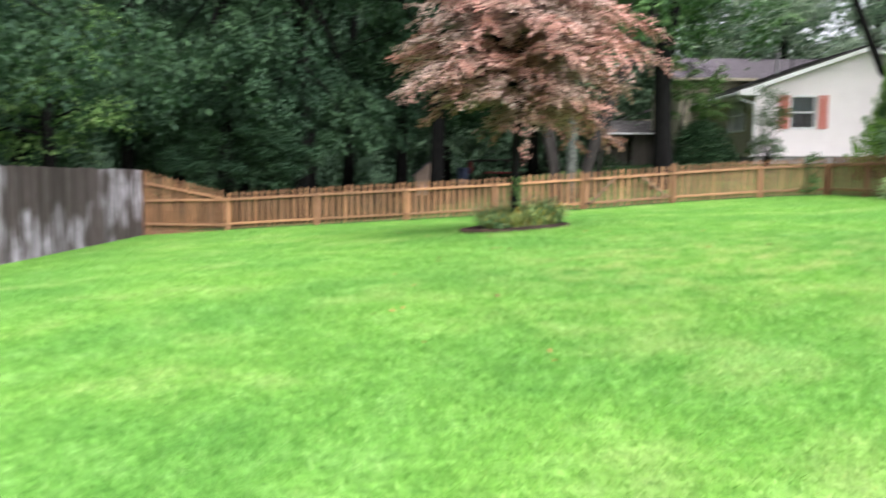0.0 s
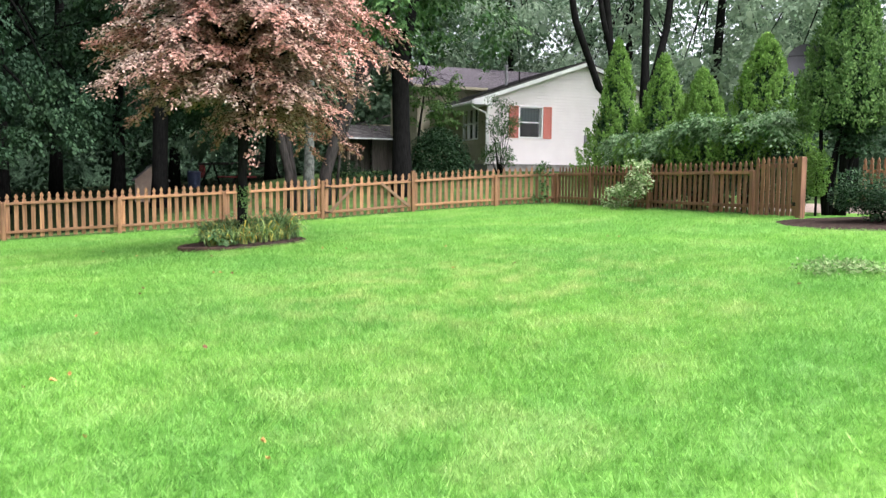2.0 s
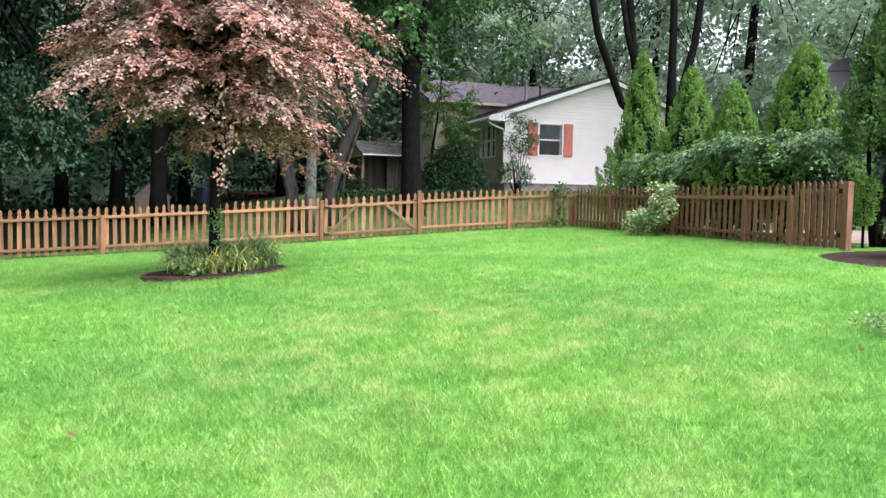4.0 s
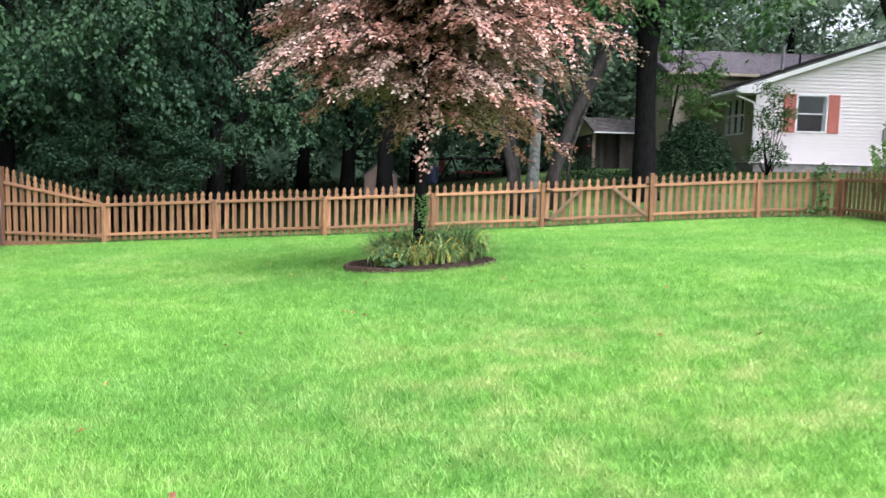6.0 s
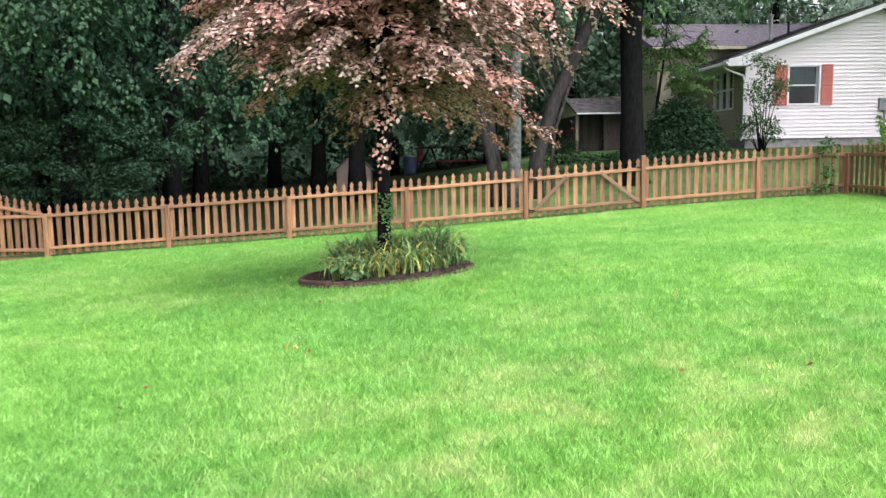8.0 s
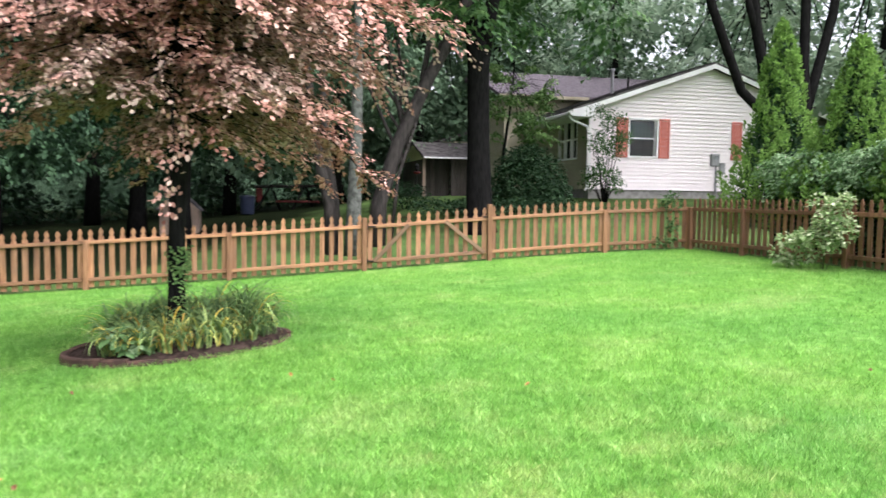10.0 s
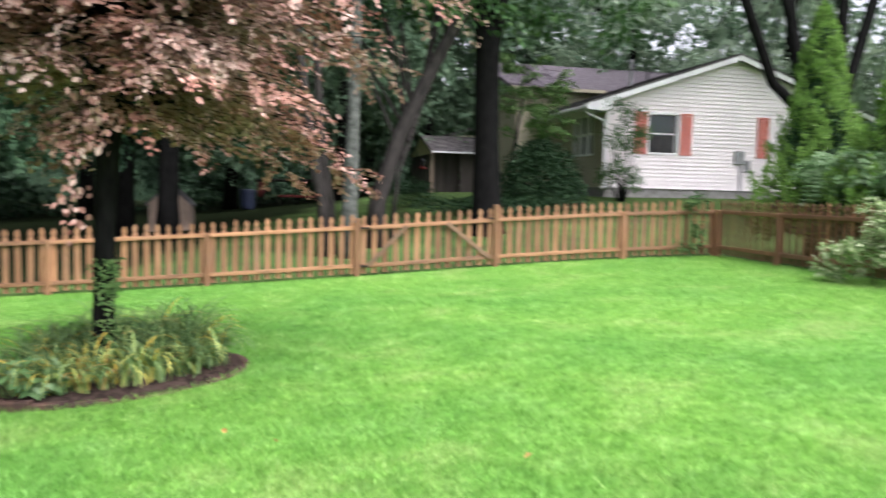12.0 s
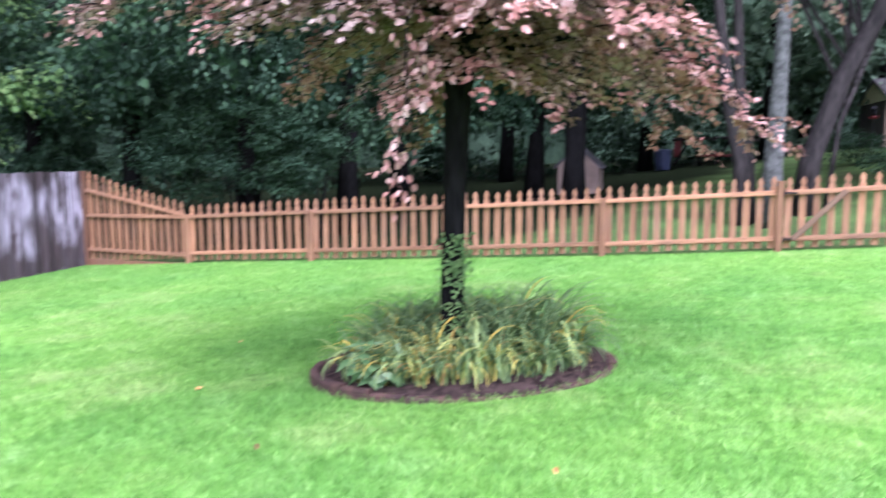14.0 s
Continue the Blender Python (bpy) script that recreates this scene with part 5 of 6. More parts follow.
shrub("ground_cover", 4.3, 6.6, [(rr.uniform(-1.8, 3.6), rr.uniform(-0.8, 0.6), 0.2, rr.uniform(0.35, 0.6)) for _ in range(34)], 120, 0.09, DARK_LEAF, "dark green ground cover under the oak", 13, 0.5, 0.1)
shrub("round_shrub", 7.55, -8.72, [(0, 0, 0.93, 0.27), (0.04, 0.05, 0.7, 0.22), (-0.04, 0.0, 1.05, 0.2), (0.0, -0.02, 0.5, 0.15)], 700, 0.045, CEDAR_LEAF, "small globe-shaped green shrub behind the gate post", 15, 0.95, 0.1)
shrub("dark_shrub", 6.8, -10.9, [(rr.uniform(-0.55, 0.55), rr.uniform(-0.55, 0.55), rr.uniform(0.22, 0.62), rr.uniform(0.22, 0.34)) for _ in range(22)], 480, 0.045, DARK_LEAF, "dense rounded dark evergreen shrub on the mulch", 14, 0.9, 0.1)


def tree(name, x, y, stems, clumps, count, size, leaf, bark, label, seed, dome=0.55, droop=0.9, core=0, spray=3.2, tufts=0):
    """stems: lists of (x, y, z, r) from the base; clumps: (x, y, z, r) in the tree's own space."""
    rng = np.random.default_rng(seed)
    t = thing(name, (x, y, lie1(x, y)), label, "tree")
    s = Shape()
    for st in stems:
        s.tube([p[:3] for p in st], [p[3] for p in st], 12, 0.18)
    limb = min(0.05, stems[0][-2][3] * 0.35)
    for c in clumps[:: max(1, len(clumps) // 24)]:
        st = stems[rng.integers(len(stems))]
        a = Vector(st[-2][:3]).lerp(Vector(st[-1][:3]), rng.uniform(0.1, 0.9))
        b = Vector(c[:3])
        s.tube([a, a.lerp(b, 0.5) + Vector((0, 0, 0.25)), b], [limb, limb * 0.7, limb * 0.25], 6)
    part("trunk", s.mesh("trunk", bark, True), t)
    boughs = clumps
    if tufts:
        # each bough carries hanging tufts over its top and rim, with gaps between them
        boughs = []
        for x0, y0, z0, r0 in clumps:
            for k in range(tufts):
                a, q = k * 2.39996 + x0, math.sqrt((k + 0.5) / tufts)
                boughs.append((x0 + math.cos(a) * q * r0 * 1.05, y0 + math.sin(a) * q * r0 * 1.05, z0 + r0 * (0.55 - 0.95 * q * q) + rng.normal(0, 0.1), r0 * rng.uniform(0.2, 0.34)))
    P, D, U, L = bough_leaves(rng, [c[:3] for c in boughs], [c[3] for c in boughs], count, size, dome, droop)
    if core:
        # large shaded sprays fill the heart of each clump
        inner = clump_leaves(rng, [c[:3] for c in clumps], [c[3] * 0.8 for c in clumps], core, size * spray, 0.6, 0.5, 0.5)
        P, D, U, L = (np.concatenate(pair) for pair in zip((P, D, U, L), inner))
    part("crown", leaf_mesh("crown", P, D, U, L, leaf, 0.34, 0.1), t)
    return t


def clumps_in(rr, n, cx, cy, rx, ry, z0, z1, r0, r1, hollow=0.0):
    out = []
    while len(out) < n:
        a, b = rr.uniform(-1, 1), rr.uniform(-1, 1)
        if hollow * hollow < a * a + b * b < 1:
            out.append((cx + a * rx, cy + b * ry, rr.uniform(z0, z1), rr.uniform(r0, r1)))
    return out


rr = random.Random(101)
# oak in front of the house; its high wide canopy is unseen, added for shade
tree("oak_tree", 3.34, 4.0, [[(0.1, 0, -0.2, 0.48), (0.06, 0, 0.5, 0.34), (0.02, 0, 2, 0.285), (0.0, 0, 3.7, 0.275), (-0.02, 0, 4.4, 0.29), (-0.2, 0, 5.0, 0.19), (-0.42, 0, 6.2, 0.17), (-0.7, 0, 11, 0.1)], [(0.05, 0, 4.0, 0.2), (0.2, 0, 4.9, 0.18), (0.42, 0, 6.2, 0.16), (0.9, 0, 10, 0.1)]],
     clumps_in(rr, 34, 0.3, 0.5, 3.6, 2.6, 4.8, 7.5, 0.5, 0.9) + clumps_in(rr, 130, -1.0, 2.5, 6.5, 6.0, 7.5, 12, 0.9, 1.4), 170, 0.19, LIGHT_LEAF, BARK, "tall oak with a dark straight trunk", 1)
tree("tree", 0.12, 2.5, [[(0, 0, -0.2, 0.22), (0, 0, 1, 0.17), (0.05, 0, 2.6, 0.13), (0.1, 0.1, 6, 0.1), (0.2, 0.2, 9, 0.04)]], clumps_in(rr, 12, 0.2, 1.5, 2.0, 1.5, 5, 10, 0.5, 0.9), 120, 0.13, WOODS_LEAF, BARK_PALE, "slim tree with pale lichen-covered bark", 2)
tree("tree", -0.38, 2.9, [[(0.1, 0, -0.2, 0.2), (0, 0, 1.1, 0.13), (-0.25, 0, 2.2, 0.11), (-0.6, 0.2, 5, 0.07), (-0.7, 0.4, 8, 0.03)], [(0.15, 0.1, -0.2, 0.17), (0.12, 0.1, 1.1, 0.12), (-0.05, 0.1, 2.3, 0.1), (-0.2, 0.3, 5, 0.06), (0, 0.4, 8, 0.03)]],
     clumps_in(rr, 12, -0.5, 1.5, 2.0, 1.5, 4.8, 9, 0.5, 0.9), 120, 0.13, WOODS_LEAF, BARK_GREY, "leaning grey twin-stemmed tree", 3)
tree("tree", 0.75, 3.5, [[(0, 0, -0.2, 0.24), (0.08, 0, 1.0, 0.19), (0.52, 0, 2.4, 0.16), (1.3, 0.2, 4.0, 0.15), (2.0, 0.3, 5.3, 0.14), (3.2, 0.6, 8, 0.08)], [(0.35, -0.1, 0.1, 0.05), (0.5, -0.1, 1.6, 0.04), (0.95, 0.05, 2.9, 0.035)]],
     clumps_in(rr, 16, 1.2, 1.5, 2.4, 1.6, 5, 9.5, 0.5, 0.9), 120, 0.13, WOODS_LEAF, BARK_GREY, "leaning grey-brown tree behind the gate", 4)
# its second set of clumps is unseen canopy, added to shade the yard behind
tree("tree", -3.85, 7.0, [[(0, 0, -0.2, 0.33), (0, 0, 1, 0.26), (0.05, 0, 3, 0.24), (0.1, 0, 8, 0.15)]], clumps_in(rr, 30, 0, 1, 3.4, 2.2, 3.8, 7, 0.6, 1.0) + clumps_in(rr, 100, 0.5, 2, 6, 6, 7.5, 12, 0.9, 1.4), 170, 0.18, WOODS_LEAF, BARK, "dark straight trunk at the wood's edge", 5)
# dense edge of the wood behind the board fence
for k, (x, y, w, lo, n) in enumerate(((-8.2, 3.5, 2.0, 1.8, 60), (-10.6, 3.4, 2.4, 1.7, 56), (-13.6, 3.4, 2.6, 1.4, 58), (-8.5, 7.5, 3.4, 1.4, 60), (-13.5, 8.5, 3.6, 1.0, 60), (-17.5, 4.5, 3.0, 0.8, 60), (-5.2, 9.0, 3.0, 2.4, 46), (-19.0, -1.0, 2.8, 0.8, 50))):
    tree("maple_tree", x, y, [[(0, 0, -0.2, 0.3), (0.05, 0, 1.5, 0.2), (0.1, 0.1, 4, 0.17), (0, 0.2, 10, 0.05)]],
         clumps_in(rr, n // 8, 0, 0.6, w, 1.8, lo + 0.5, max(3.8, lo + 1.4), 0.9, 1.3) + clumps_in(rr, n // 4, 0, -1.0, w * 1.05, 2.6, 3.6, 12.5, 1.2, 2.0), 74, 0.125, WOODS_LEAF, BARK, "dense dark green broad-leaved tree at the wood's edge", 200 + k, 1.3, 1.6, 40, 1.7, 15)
side_tree = [ob for ob in scene.objects if ob.name.startswith("maple_tree") and ob.parent is None][1]
# mostly unseen copies, added along the left to shade that side of the lawn
for x, y, a in ((-15.4, -4.6, 1.0), (-13.8, -7.6, 2.3), (-13.8, -11.4, 4.0), (-14.0, -15.4, 5.1), (-14.2, -19.4, 0.4)):
    copy_thing(side_tree, pose(x, y, lie1(x, y), 0, 0, 57 * a))
# lighter tree past the board fence
tree("tree", -13.8, -1.3, [[(0, 0, -0.2, 0.2), (0, 0, 2, 0.16), (0.1, 0, 8, 0.05)]], clumps_in(rr, 44, 0, 0, 1.9, 1.8, 2.6, 9, 0.45, 0.85), 150, 0.13, UNDER_LEAF, BARK, "light green tree beyond the board fence", 300)
# tall many-stemmed trees beside the house, unseen high canopy added to shade it
tree("tree", 10.8, 3.0, [[(0.2, 0, -0.2, 0.256), (0.1, 0, 1.6, 0.192), (-0.25, 0, 3.0, 0.136), (-0.85, 0.05, 3.5, 0.128), (-1.75, 0.1, 5.6, 0.112), (-2.3, 0.2, 8.5, 0.080), (-2.6, 0.2, 11, 0.040)],
                         [(0.15, 0, 1.2, 0.176), (-0.05, 0, 3.2, 0.152), (-0.5, 0, 5.0, 0.136), (-0.75, 0.2, 8, 0.104), (-0.6, 0.3, 12, 0.048)],
                         [(-0.4, 0, 4.6, 0.104), (-0.75, 0, 5.6, 0.096), (-1.2, 0.2, 8.5, 0.064)]],
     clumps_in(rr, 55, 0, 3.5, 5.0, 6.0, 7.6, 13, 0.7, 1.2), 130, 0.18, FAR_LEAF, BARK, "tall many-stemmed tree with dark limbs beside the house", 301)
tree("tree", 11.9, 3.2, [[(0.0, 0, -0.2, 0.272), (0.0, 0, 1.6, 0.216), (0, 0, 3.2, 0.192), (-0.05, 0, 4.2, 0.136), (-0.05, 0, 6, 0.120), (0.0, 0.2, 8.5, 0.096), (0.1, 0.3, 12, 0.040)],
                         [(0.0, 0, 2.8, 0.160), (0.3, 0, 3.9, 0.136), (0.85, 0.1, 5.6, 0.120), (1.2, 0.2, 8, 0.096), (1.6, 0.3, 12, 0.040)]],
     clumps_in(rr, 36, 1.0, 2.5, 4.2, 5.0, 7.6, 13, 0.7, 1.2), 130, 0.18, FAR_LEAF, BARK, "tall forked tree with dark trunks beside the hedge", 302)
# understorey beneath the oak, in front of the taller wing
tree("tree", 5.6, 9.2, [[(0, 0, -0.2, 0.07), (0.1, 0, 1.6, 0.05), (0.3, 0, 3.0, 0.035), (0.4, 0, 4.4, 0.015)]], clumps_in(rr, 56, 0.35, 0, 1.45, 1.0, 1.9, 4.4, 0.18, 0.34), 80, 0.11, UNDER_LEAF, BARK, "small light green understorey tree by the house", 303)
# low boughs and brush just behind the picket fence
for k, (x, y) in enumerate(((-11.2, 1.7), (-9.6, 1.8), (-8.2, 2.0))):
    blobs = clumps_in(rr, 20, 0, 0, 1.2, 0.7, 1.2, 2.8, 0.25, 0.45)
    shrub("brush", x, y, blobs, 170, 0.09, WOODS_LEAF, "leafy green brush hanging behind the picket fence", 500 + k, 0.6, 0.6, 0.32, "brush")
# trees behind the house and hedge, with haze put into the paler leaves of most
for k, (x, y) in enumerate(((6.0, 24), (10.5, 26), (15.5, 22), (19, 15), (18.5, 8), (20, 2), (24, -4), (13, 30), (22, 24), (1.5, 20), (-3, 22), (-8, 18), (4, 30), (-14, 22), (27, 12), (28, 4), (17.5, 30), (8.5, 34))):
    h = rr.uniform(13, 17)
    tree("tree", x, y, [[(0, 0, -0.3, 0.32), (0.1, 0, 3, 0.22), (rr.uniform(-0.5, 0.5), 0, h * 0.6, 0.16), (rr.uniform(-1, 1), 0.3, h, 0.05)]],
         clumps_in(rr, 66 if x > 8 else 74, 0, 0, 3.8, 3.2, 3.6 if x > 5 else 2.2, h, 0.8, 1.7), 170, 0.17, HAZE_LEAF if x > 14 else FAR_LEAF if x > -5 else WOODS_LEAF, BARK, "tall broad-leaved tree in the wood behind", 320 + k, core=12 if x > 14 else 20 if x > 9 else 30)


def far_woods():
    rng = np.random.default_rng(91)
    n = 1000
    a = rng.uniform(-1.15, 1.25, n)
    d = rng.uniform(36, 60, n)
    z = 3 + rng.uniform(0, 1, n) ** 1.1 * (13.5 + 3 * np.sin(a * 9)) * np.interp(a, [0.1, 0.45], [1, 1.05])
    keep = (a < 0.15) | (rng.uniform(0, 1, n) < 0.9)
    a, d, z, n = a[keep], d[keep], z[keep], int(keep.sum())
    C = np.stack([np.sin(a) * d, np.cos(a) * d - 10, z], 1)
    P, D, U, L = clump_leaves(rng, C, rng.uniform(1.0, 2.0, n), 60, 0.42, 0.7, 0.5, 0.4)
    m = 800
    a = rng.uniform(-1.2, 1.3, m)
    d = rng.uniform(31, 42, m)
    C2 = np.stack([np.sin(a) * d, np.cos(a) * d - 10, rng.uniform(0, 1, m) ** 1.3 * 12], 1)
    low = clump_leaves(rng, C2, rng.uniform(0.9, 1.6, m), 75, 0.34, 0.8, 0.5, 0.4)
    P, D, U, L = (np.concatenate(pair) for pair in zip((P, D, U, L), low))
    west = np.arctan2(P[:, 0], P[:, 1] + 10) < 0.05
    # the right part takes the leaf paled for haze
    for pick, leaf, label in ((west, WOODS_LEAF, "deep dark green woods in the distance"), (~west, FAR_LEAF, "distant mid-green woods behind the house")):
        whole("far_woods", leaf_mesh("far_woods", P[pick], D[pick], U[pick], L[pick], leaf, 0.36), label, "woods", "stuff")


def woodland_backdrop():
    """Added far woodland backdrop that closes the view, with an uneven top."""
    m, nt, b = material("far_woodland", 0.95, 0, 0.05)
    fine = noise_tex(nt, 0.5, 8, (1, 1, 0.7), "World", 0.7)
    # depth of forest shade is put into these dark greens
    nt.links.new(ramp(nt, fine, [(0.35, (0.014, 0.028, 0.016)), (0.5, (0.03, 0.056, 0.032)), (0.68, (0.06, 0.1, 0.058))]), b.inputs["Base Color"])
    bump(nt, b, fine, 1.0, 1.5)
    n, rows = 420, 14
    v = []
    for k in range(n):
        a = radians(-100 + 200 * k / (n - 1))
        top = np.interp(a, [-0.12, 0.12, 0.4, 0.9], [25.0, 17.0, 12.0, 11.5]) + 3.5 * noise.noise(Vector((a * 6, 0, 0))) + 2.5 * noise.noise(Vector((a * 21, 4, 0))) + 1.6 * noise.noise(Vector((a * 60, 9, 0)))
        for r in range(rows):
            u = r / (rows - 1)
            d = 72 + 9 * u * u + 2.2 * noise.noise(Vector((a * 25, u * 5, 2))) + 1.0 * noise.noise(Vector((a * 70, u * 12, 7)))
            v.append((math.sin(a) * d, math.cos(a) * d - 10, -1 + (top + 1) * u))
    f = [(k * rows + r, (k + 1) * rows + r, (k + 1) * rows + r + 1, k * rows + r + 1) for k in range(n - 1) for r in range(rows - 1)]
    whole("backdrop", Shape().add(v, f).mesh("backdrop", m, True), "added backdrop of distant woodland, forest shade in its dark green", "woods", "structure")


far_woods()
woodland_backdrop()

# ---- small things behind the fence ----


def bin_thing():
    x, y = -2.2, 18.9
    t = thing("wheeled_bin", (x, y, lie1(x, y)), "dark blue plastic bin standing in the far yard", "bin")
    s = Shape()
    s.tube([(0, 0, 0.02), (0, 0, 0.1), (0, 0, 0.7), (0, 0, 0.74)], [0.25, 0.27, 0.31, 0.31], 20)
    part("body", s.mesh("body", BLUE, True), t)
    part("lid", Shape().tube([(0, 0, 0.74), (0, 0, 0.78), (0, 0, 0.82)], [0.335, 0.33, 0.2], 20).mesh("lid", BLUE, True), t)


bin_thing()


def bird_feeder():
    x, y = 2.97, 9.5
    t = thing("bird_feeder", (x, y, lie1(x, y)), "small red bird feeder on a thin pole by the clipped bush", "bird feeder")
    part("pole", Shape().tube([(0, 0, 0), (0, 0, 1.05)], [0.012, 0.012], 8).mesh("pole", IRON), t, "thin black pole")
    part("tray", Shape().tube([(0, 0, 1.05), (0, 0, 1.09), (0, 0, 1.12)], [0.1, 0.12, 0.1], 14).mesh("tray", RED, True), t, "red tray")
    part("tube", Shape().tube([(0, 0, 1.12), (0, 0, 1.26)], [0.055, 0.055], 14).mesh("tube", IRON, True), t, "dark seed tube")
    part("cap", Shape().tube([(0, 0, 1.26), (0, 0, 1.3), (0, 0, 1.37)], [0.09, 0.08, 0.02], 14).mesh("cap", IRON, True), t, "dark cap")


bird_feeder()


def play_set():
    x, y = -0.6, 21.0
    t = thing("play_set", (x, y, lie1(x, y)), "dark wooden play set with red parts in the far yard", "play set")
    part("beam", Shape().tube([(-1.3, 0, 1.0), (2.6, 0, 1.1)], [0.06, 0.06], 8).mesh("beam", BARK_GREY), t, "dull brown beam")
    for xx in (-0.6, 0.9, 2.5):
        part("leg", Shape().tube([(xx - 0.6, -0.5, 0), (xx, 0, 1.1)], [0.05, 0.05], 8).mesh("leg", BARK), t)
        part("leg", Shape().tube([(xx + 0.4, 0.5, 0), (xx, 0, 1.1)], [0.05, 0.05], 8).mesh("leg", BARK), t)
    part("seat", Shape().box((-1.25, -0.2, 0.3), (-0.95, 0.2, 0.95), 0.05).mesh("seat", RED), t, "red plastic seat")
    part("board", Shape().box((-0.4, -0.55, 0.32), (1.5, -0.25, 0.42), 0.03).mesh("board", RED), t, "red plastic board")
    part("tower", Shape().box((1.6, -0.4, 0.9), (2.4, 0.4, 1.0), 0.02).box((1.6, -0.4, 1.0), (1.68, 0.4, 1.5), 0.02).box((2.32, -0.4, 1.0), (2.4, 0.4, 1.5), 0.02).mesh("tower", SHED_WOOD), t, "small brown wooden platform")


play_set()


def small_hut():
    x, y = -4.2, 9.5
    t = thing("small_hut", (x, y, lie1(x, y)), "small tan gabled hut among the trees", "hut")
    part("body", Shape().prism([(-0.45, 0), (0.65, 0), (0.65, 0.75), (0.1, 1.25), (-0.45, 0.78)], 0, 1.2).mesh("body", TAN), t)
    s = Shape()
    s.prism([(0.72, 0.70), (0.72, 0.75), (0.1, 1.33), (0.1, 1.26)], 0.0, 1.28)
    s.prism([(-0.55, 0.7), (0.1, 1.26), (0.1, 1.33), (-0.55, 0.77)], 0.0, 1.28)
    part("roof", s.mesh("roof", SHINGLE_DARK), t)


small_hut()


def mulch_path():
    """Bare mulch and earth by the side gate."""
    rng = random.Random(17)
    for name, cx, cy, rx, ry, mat, lift, label in (("mulch", 7.4, -10.9, 2.3, 1.75, MULCH, 0.015, "dark brown mulch by the side gate"), ("earth_path", 11.3, -6.4, 3.2, 3.4, PAVING, 0.022, "bare pale earth beyond the side gate")):
        n = 40
        vs, fs = [(cx, cy, lie1(cx, cy) + lift + 0.02)], []
        for r in (0.5, 0.9, 1.0):
            for k in range(n):
                a = 2 * math.pi * k / n
                w = r * (1 + 0.16 * noise.noise(Vector((math.cos(a) * 2, math.sin(a) * 2, cx))) + 0.1 * noise.noise(Vector((math.cos(a) * 7, math.sin(a) * 7, cx))))
                x, y = cx + math.cos(a) * rx * w, cy + math.sin(a) * ry * w
                vs.append((x, y, lie1(x, y) + (lift if r < 1 else -0.02)))
        fs = [(0, 1 + k, 1 + (k + 1) % n) for k in range(n)] + [(1 + r * n + k, 1 + (r + 1) * n + k, 1 + (r + 1) * n + (k + 1) % n, 1 + r * n + (k + 1) % n) for r in range(2) for k in range(n)]
        whole(name, Shape().add(vs, fs).mesh(name, mat, True), label, "path", "structure")


mulch_path()


def fallen_leaves():
    rng = random.Random(33)
    yellow = plain("fallen_leaf_yellow", (0.48, 0.30, 0.10), (0.36, 0.17, 0.06), 20, 0.6)
    brown = plain("fallen_leaf_brown", (0.22, 0.11, 0.055), (0.13, 0.06, 0.03), 20, 0.7)
    spots = [(-4.3, -11.39), (-4.83, -12.45), (-4.61, -13.38), (-3.83, -14.28), (-3.68, -16.32), (-4.79, -14.7), (-4.95, -14.78), (-4.7, -14.6), (-4.52, -15.88), (-4.27, -10.97),
             (-3.46, -10.15), (-3.38, -10.2), (-3.26, -10.36), (-4.92, -6.11), (-4.38, -7.51), (-3.37, -8.48), (-1.77, -8.54), (-3.69, -16.54), (2.18, -10.1), (2.25, -10.29)]
    spots += [(rng.uniform(-6, 3), rng.uniform(-17, -8.5)) for _ in range(6)]
    for i, (x, y) in enumerate(spots):
        me = Shape()
        L = rng.uniform(0.032, 0.058)
        vs = [(0, -L / 2, 0), (L * 0.3, -L * 0.1, 0.012), (L * 0.22, L * 0.25, 0.02), (0, L / 2, 0.006), (-L * 0.25, L * 0.2, 0.015), (-L * 0.3, -L * 0.15, 0.0), (0, 0, -0.004)]
        me.add(vs, [(6, k, (k + 1) % 6) for k in range(6)])
        ob = whole("fallen_leaf", me.mesh("fallen_leaf", yellow if i % 3 else brown), "curled " + ("yellow" if i % 3 else "brown") + " leaf lying on the grass", "leaf", "", (x, y, lie1(x, y) + 0.05))
        ob.rotation_euler = (rng.uniform(-0.3, 0.3), rng.uniform(-0.3, 0.3), rng.uniform(0, 6.28))
        tagged(ob, group="fallen leaves")


fallen_leaves()


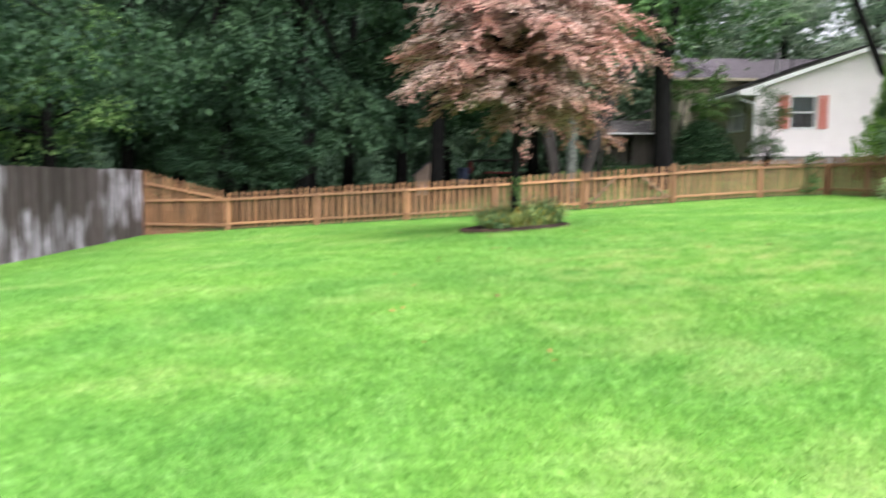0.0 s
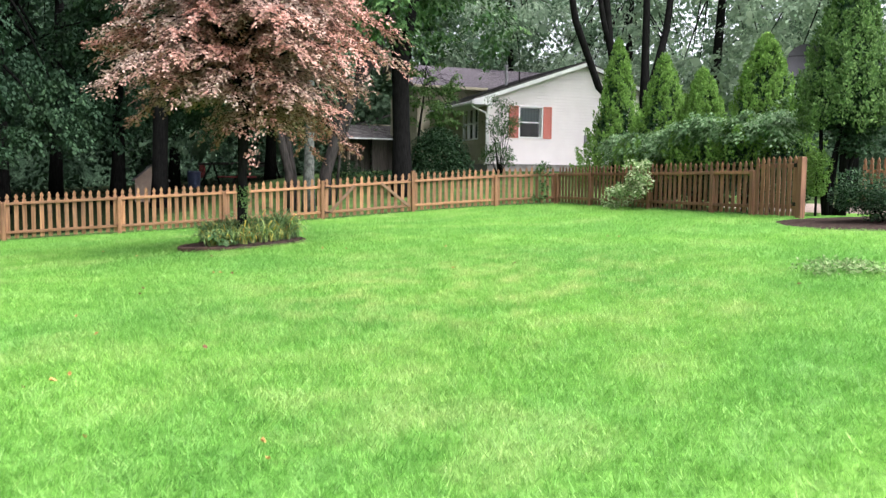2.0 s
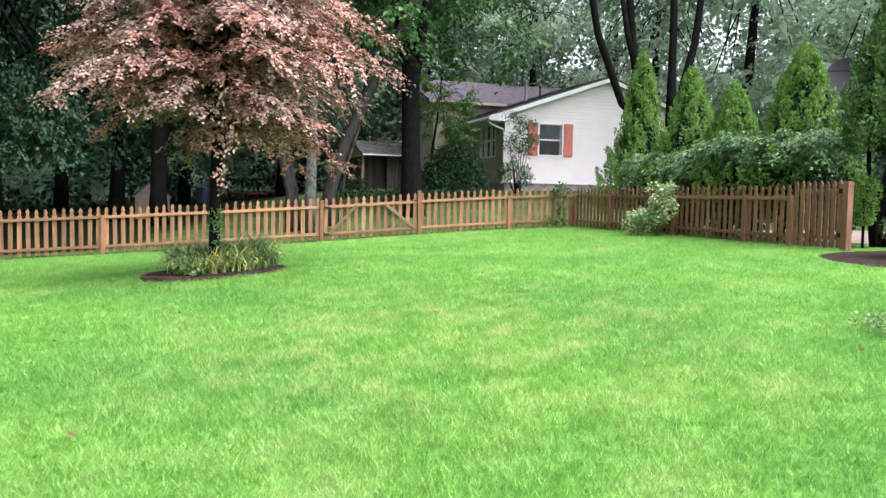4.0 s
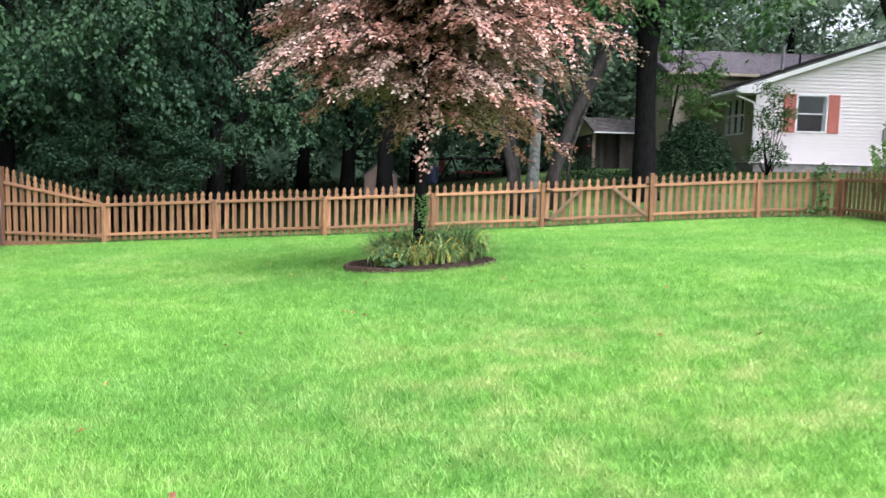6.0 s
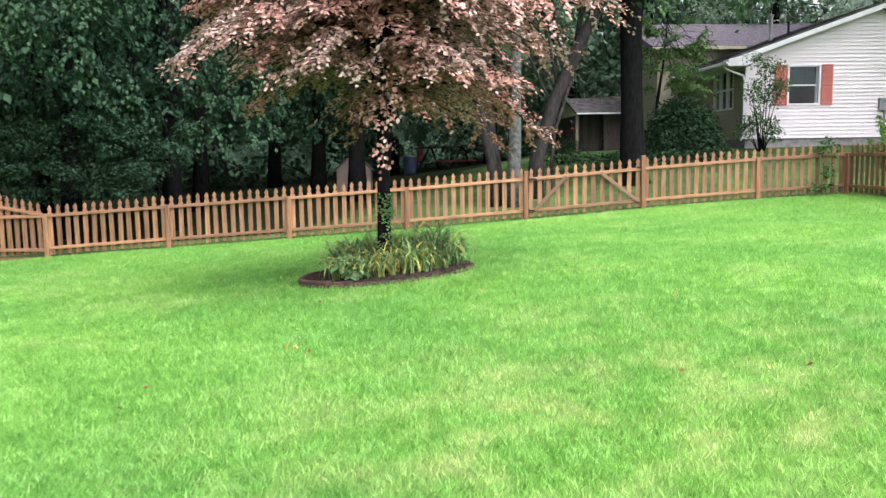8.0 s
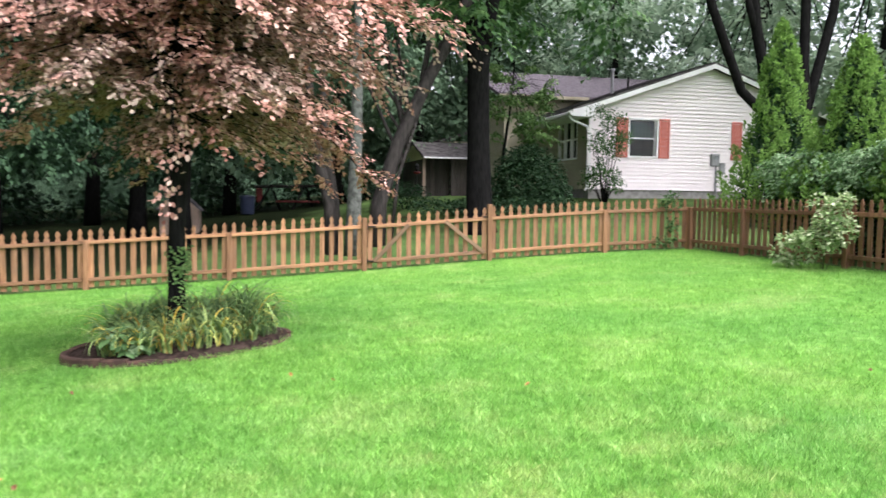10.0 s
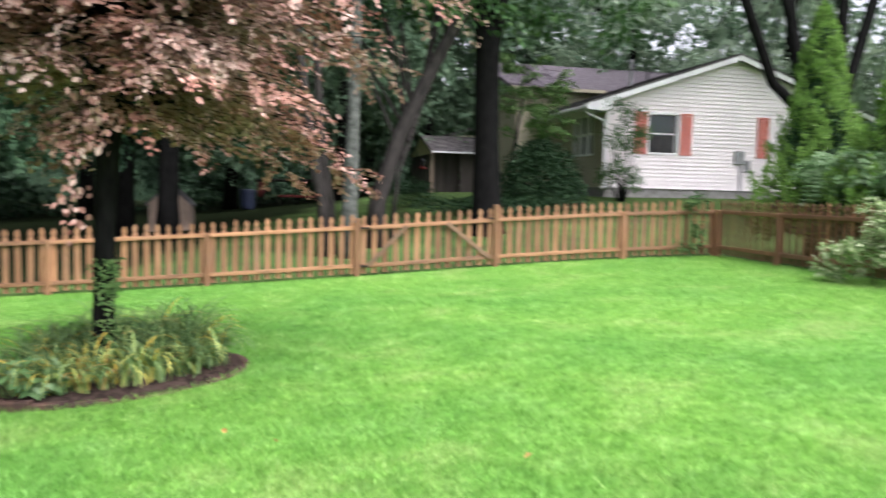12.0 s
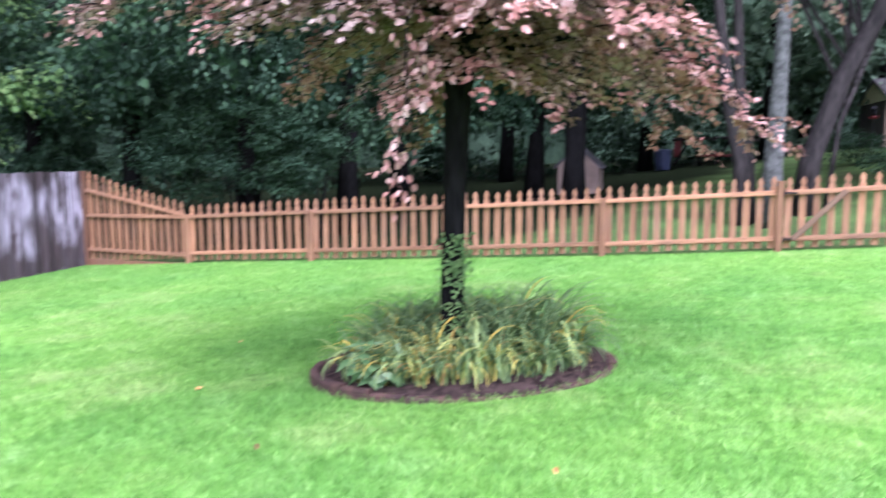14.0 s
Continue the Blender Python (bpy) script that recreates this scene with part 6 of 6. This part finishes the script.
def weed_patch():
    rng = np.random.default_rng(55)
    C = [(rng.normal(0, 0.2), rng.normal(0, 0.16), 0.05) for _ in range(22)] + [(0.42, 0.05, 0.04), (0.52, 0.08, 0.03)]
    P, D, U, L = clump_leaves(rng, C, [0.12] * 24, 44, 0.042, 0.6, 0.0, 0.5)
    P[:, 2] = np.abs(P[:, 2]) + 0.01
    x, y = 2.2, -14.25
    whole("weed_patch", leaf_mesh("weed_patch", P, D, U, L, WEED_LEAF, 0.36), "pale clover-like weeds in the lawn", "weeds", "stuff", (x, y, lie1(x, y)))


weed_patch()


def far_fence():
    f = thing("picket_fence", (11.0, -6.7, lie1(11, -6.7)), "short reddish brown picket fence beyond the side gate", "fence")
    pk = picket_mesh("picket", 1.1, CEDAR)
    for k in range(11):
        part("picket", pk, f, "", (0.02 * k, -0.16 * k, 0.05), (0, 0, radians(-83)))
    for z in (0.3, 0.85):
        me, at, rot = bar("rail", (0.06, 0.05, z), (0.26, -1.7, z), 0.038, 0.07, CEDAR_RAIL)
        part("rail", me, f, "", at, rot)


far_fence()


def dish():
    x, y = 14.2, -1.55
    t = thing("satellite_dish", (x, y, lie1(x, y)), "large grey mesh satellite dish on a mast", "satellite dish")
    part("mast", Shape().tube([(0, 0, 0), (0, 0, 3.9)], [0.05, 0.05], 10).mesh("mast", MESH_GREY), t)
    m = look((0, 0, 4.1), (-6, -9, 6.5))
    n, rings = 28, 6
    vs, fs = [m @ Vector((0, 0, 0))], []
    for r in range(1, rings + 1):
        q = 0.55 * r / rings
        vs += [m @ Vector((math.cos(2 * math.pi * k / n) * q, math.sin(2 * math.pi * k / n) * q, -0.6 * q * q)) for k in range(n)]
    fs = [(0, 1 + k, 1 + (k + 1) % n) for k in range(n)] + [(1 + (r - 1) * n + k, 1 + r * n + k, 1 + r * n + (k + 1) % n, 1 + (r - 1) * n + (k + 1) % n) for r in range(1, rings) for k in range(n)]
    part("reflector", Shape().add(vs, fs).mesh("reflector", MESH_GREY, True), t, "shallow grey mesh bowl")
    for k in range(3):
        a = 2 * math.pi * k / 3 + 0.4
        part("strut", Shape().tube([m @ Vector((math.cos(a) * 0.5, math.sin(a) * 0.5, -0.15)), m @ Vector((0, 0, -0.65))], [0.014, 0.014], 6).mesh("strut", IRON), t, "dark feed strut")
    part("arm", Shape().tube([(-0.6, 0.1, 3.65), (0.5, -0.1, 3.85)], [0.035, 0.035], 8).mesh("arm", MESH_GREY), t)


dish()
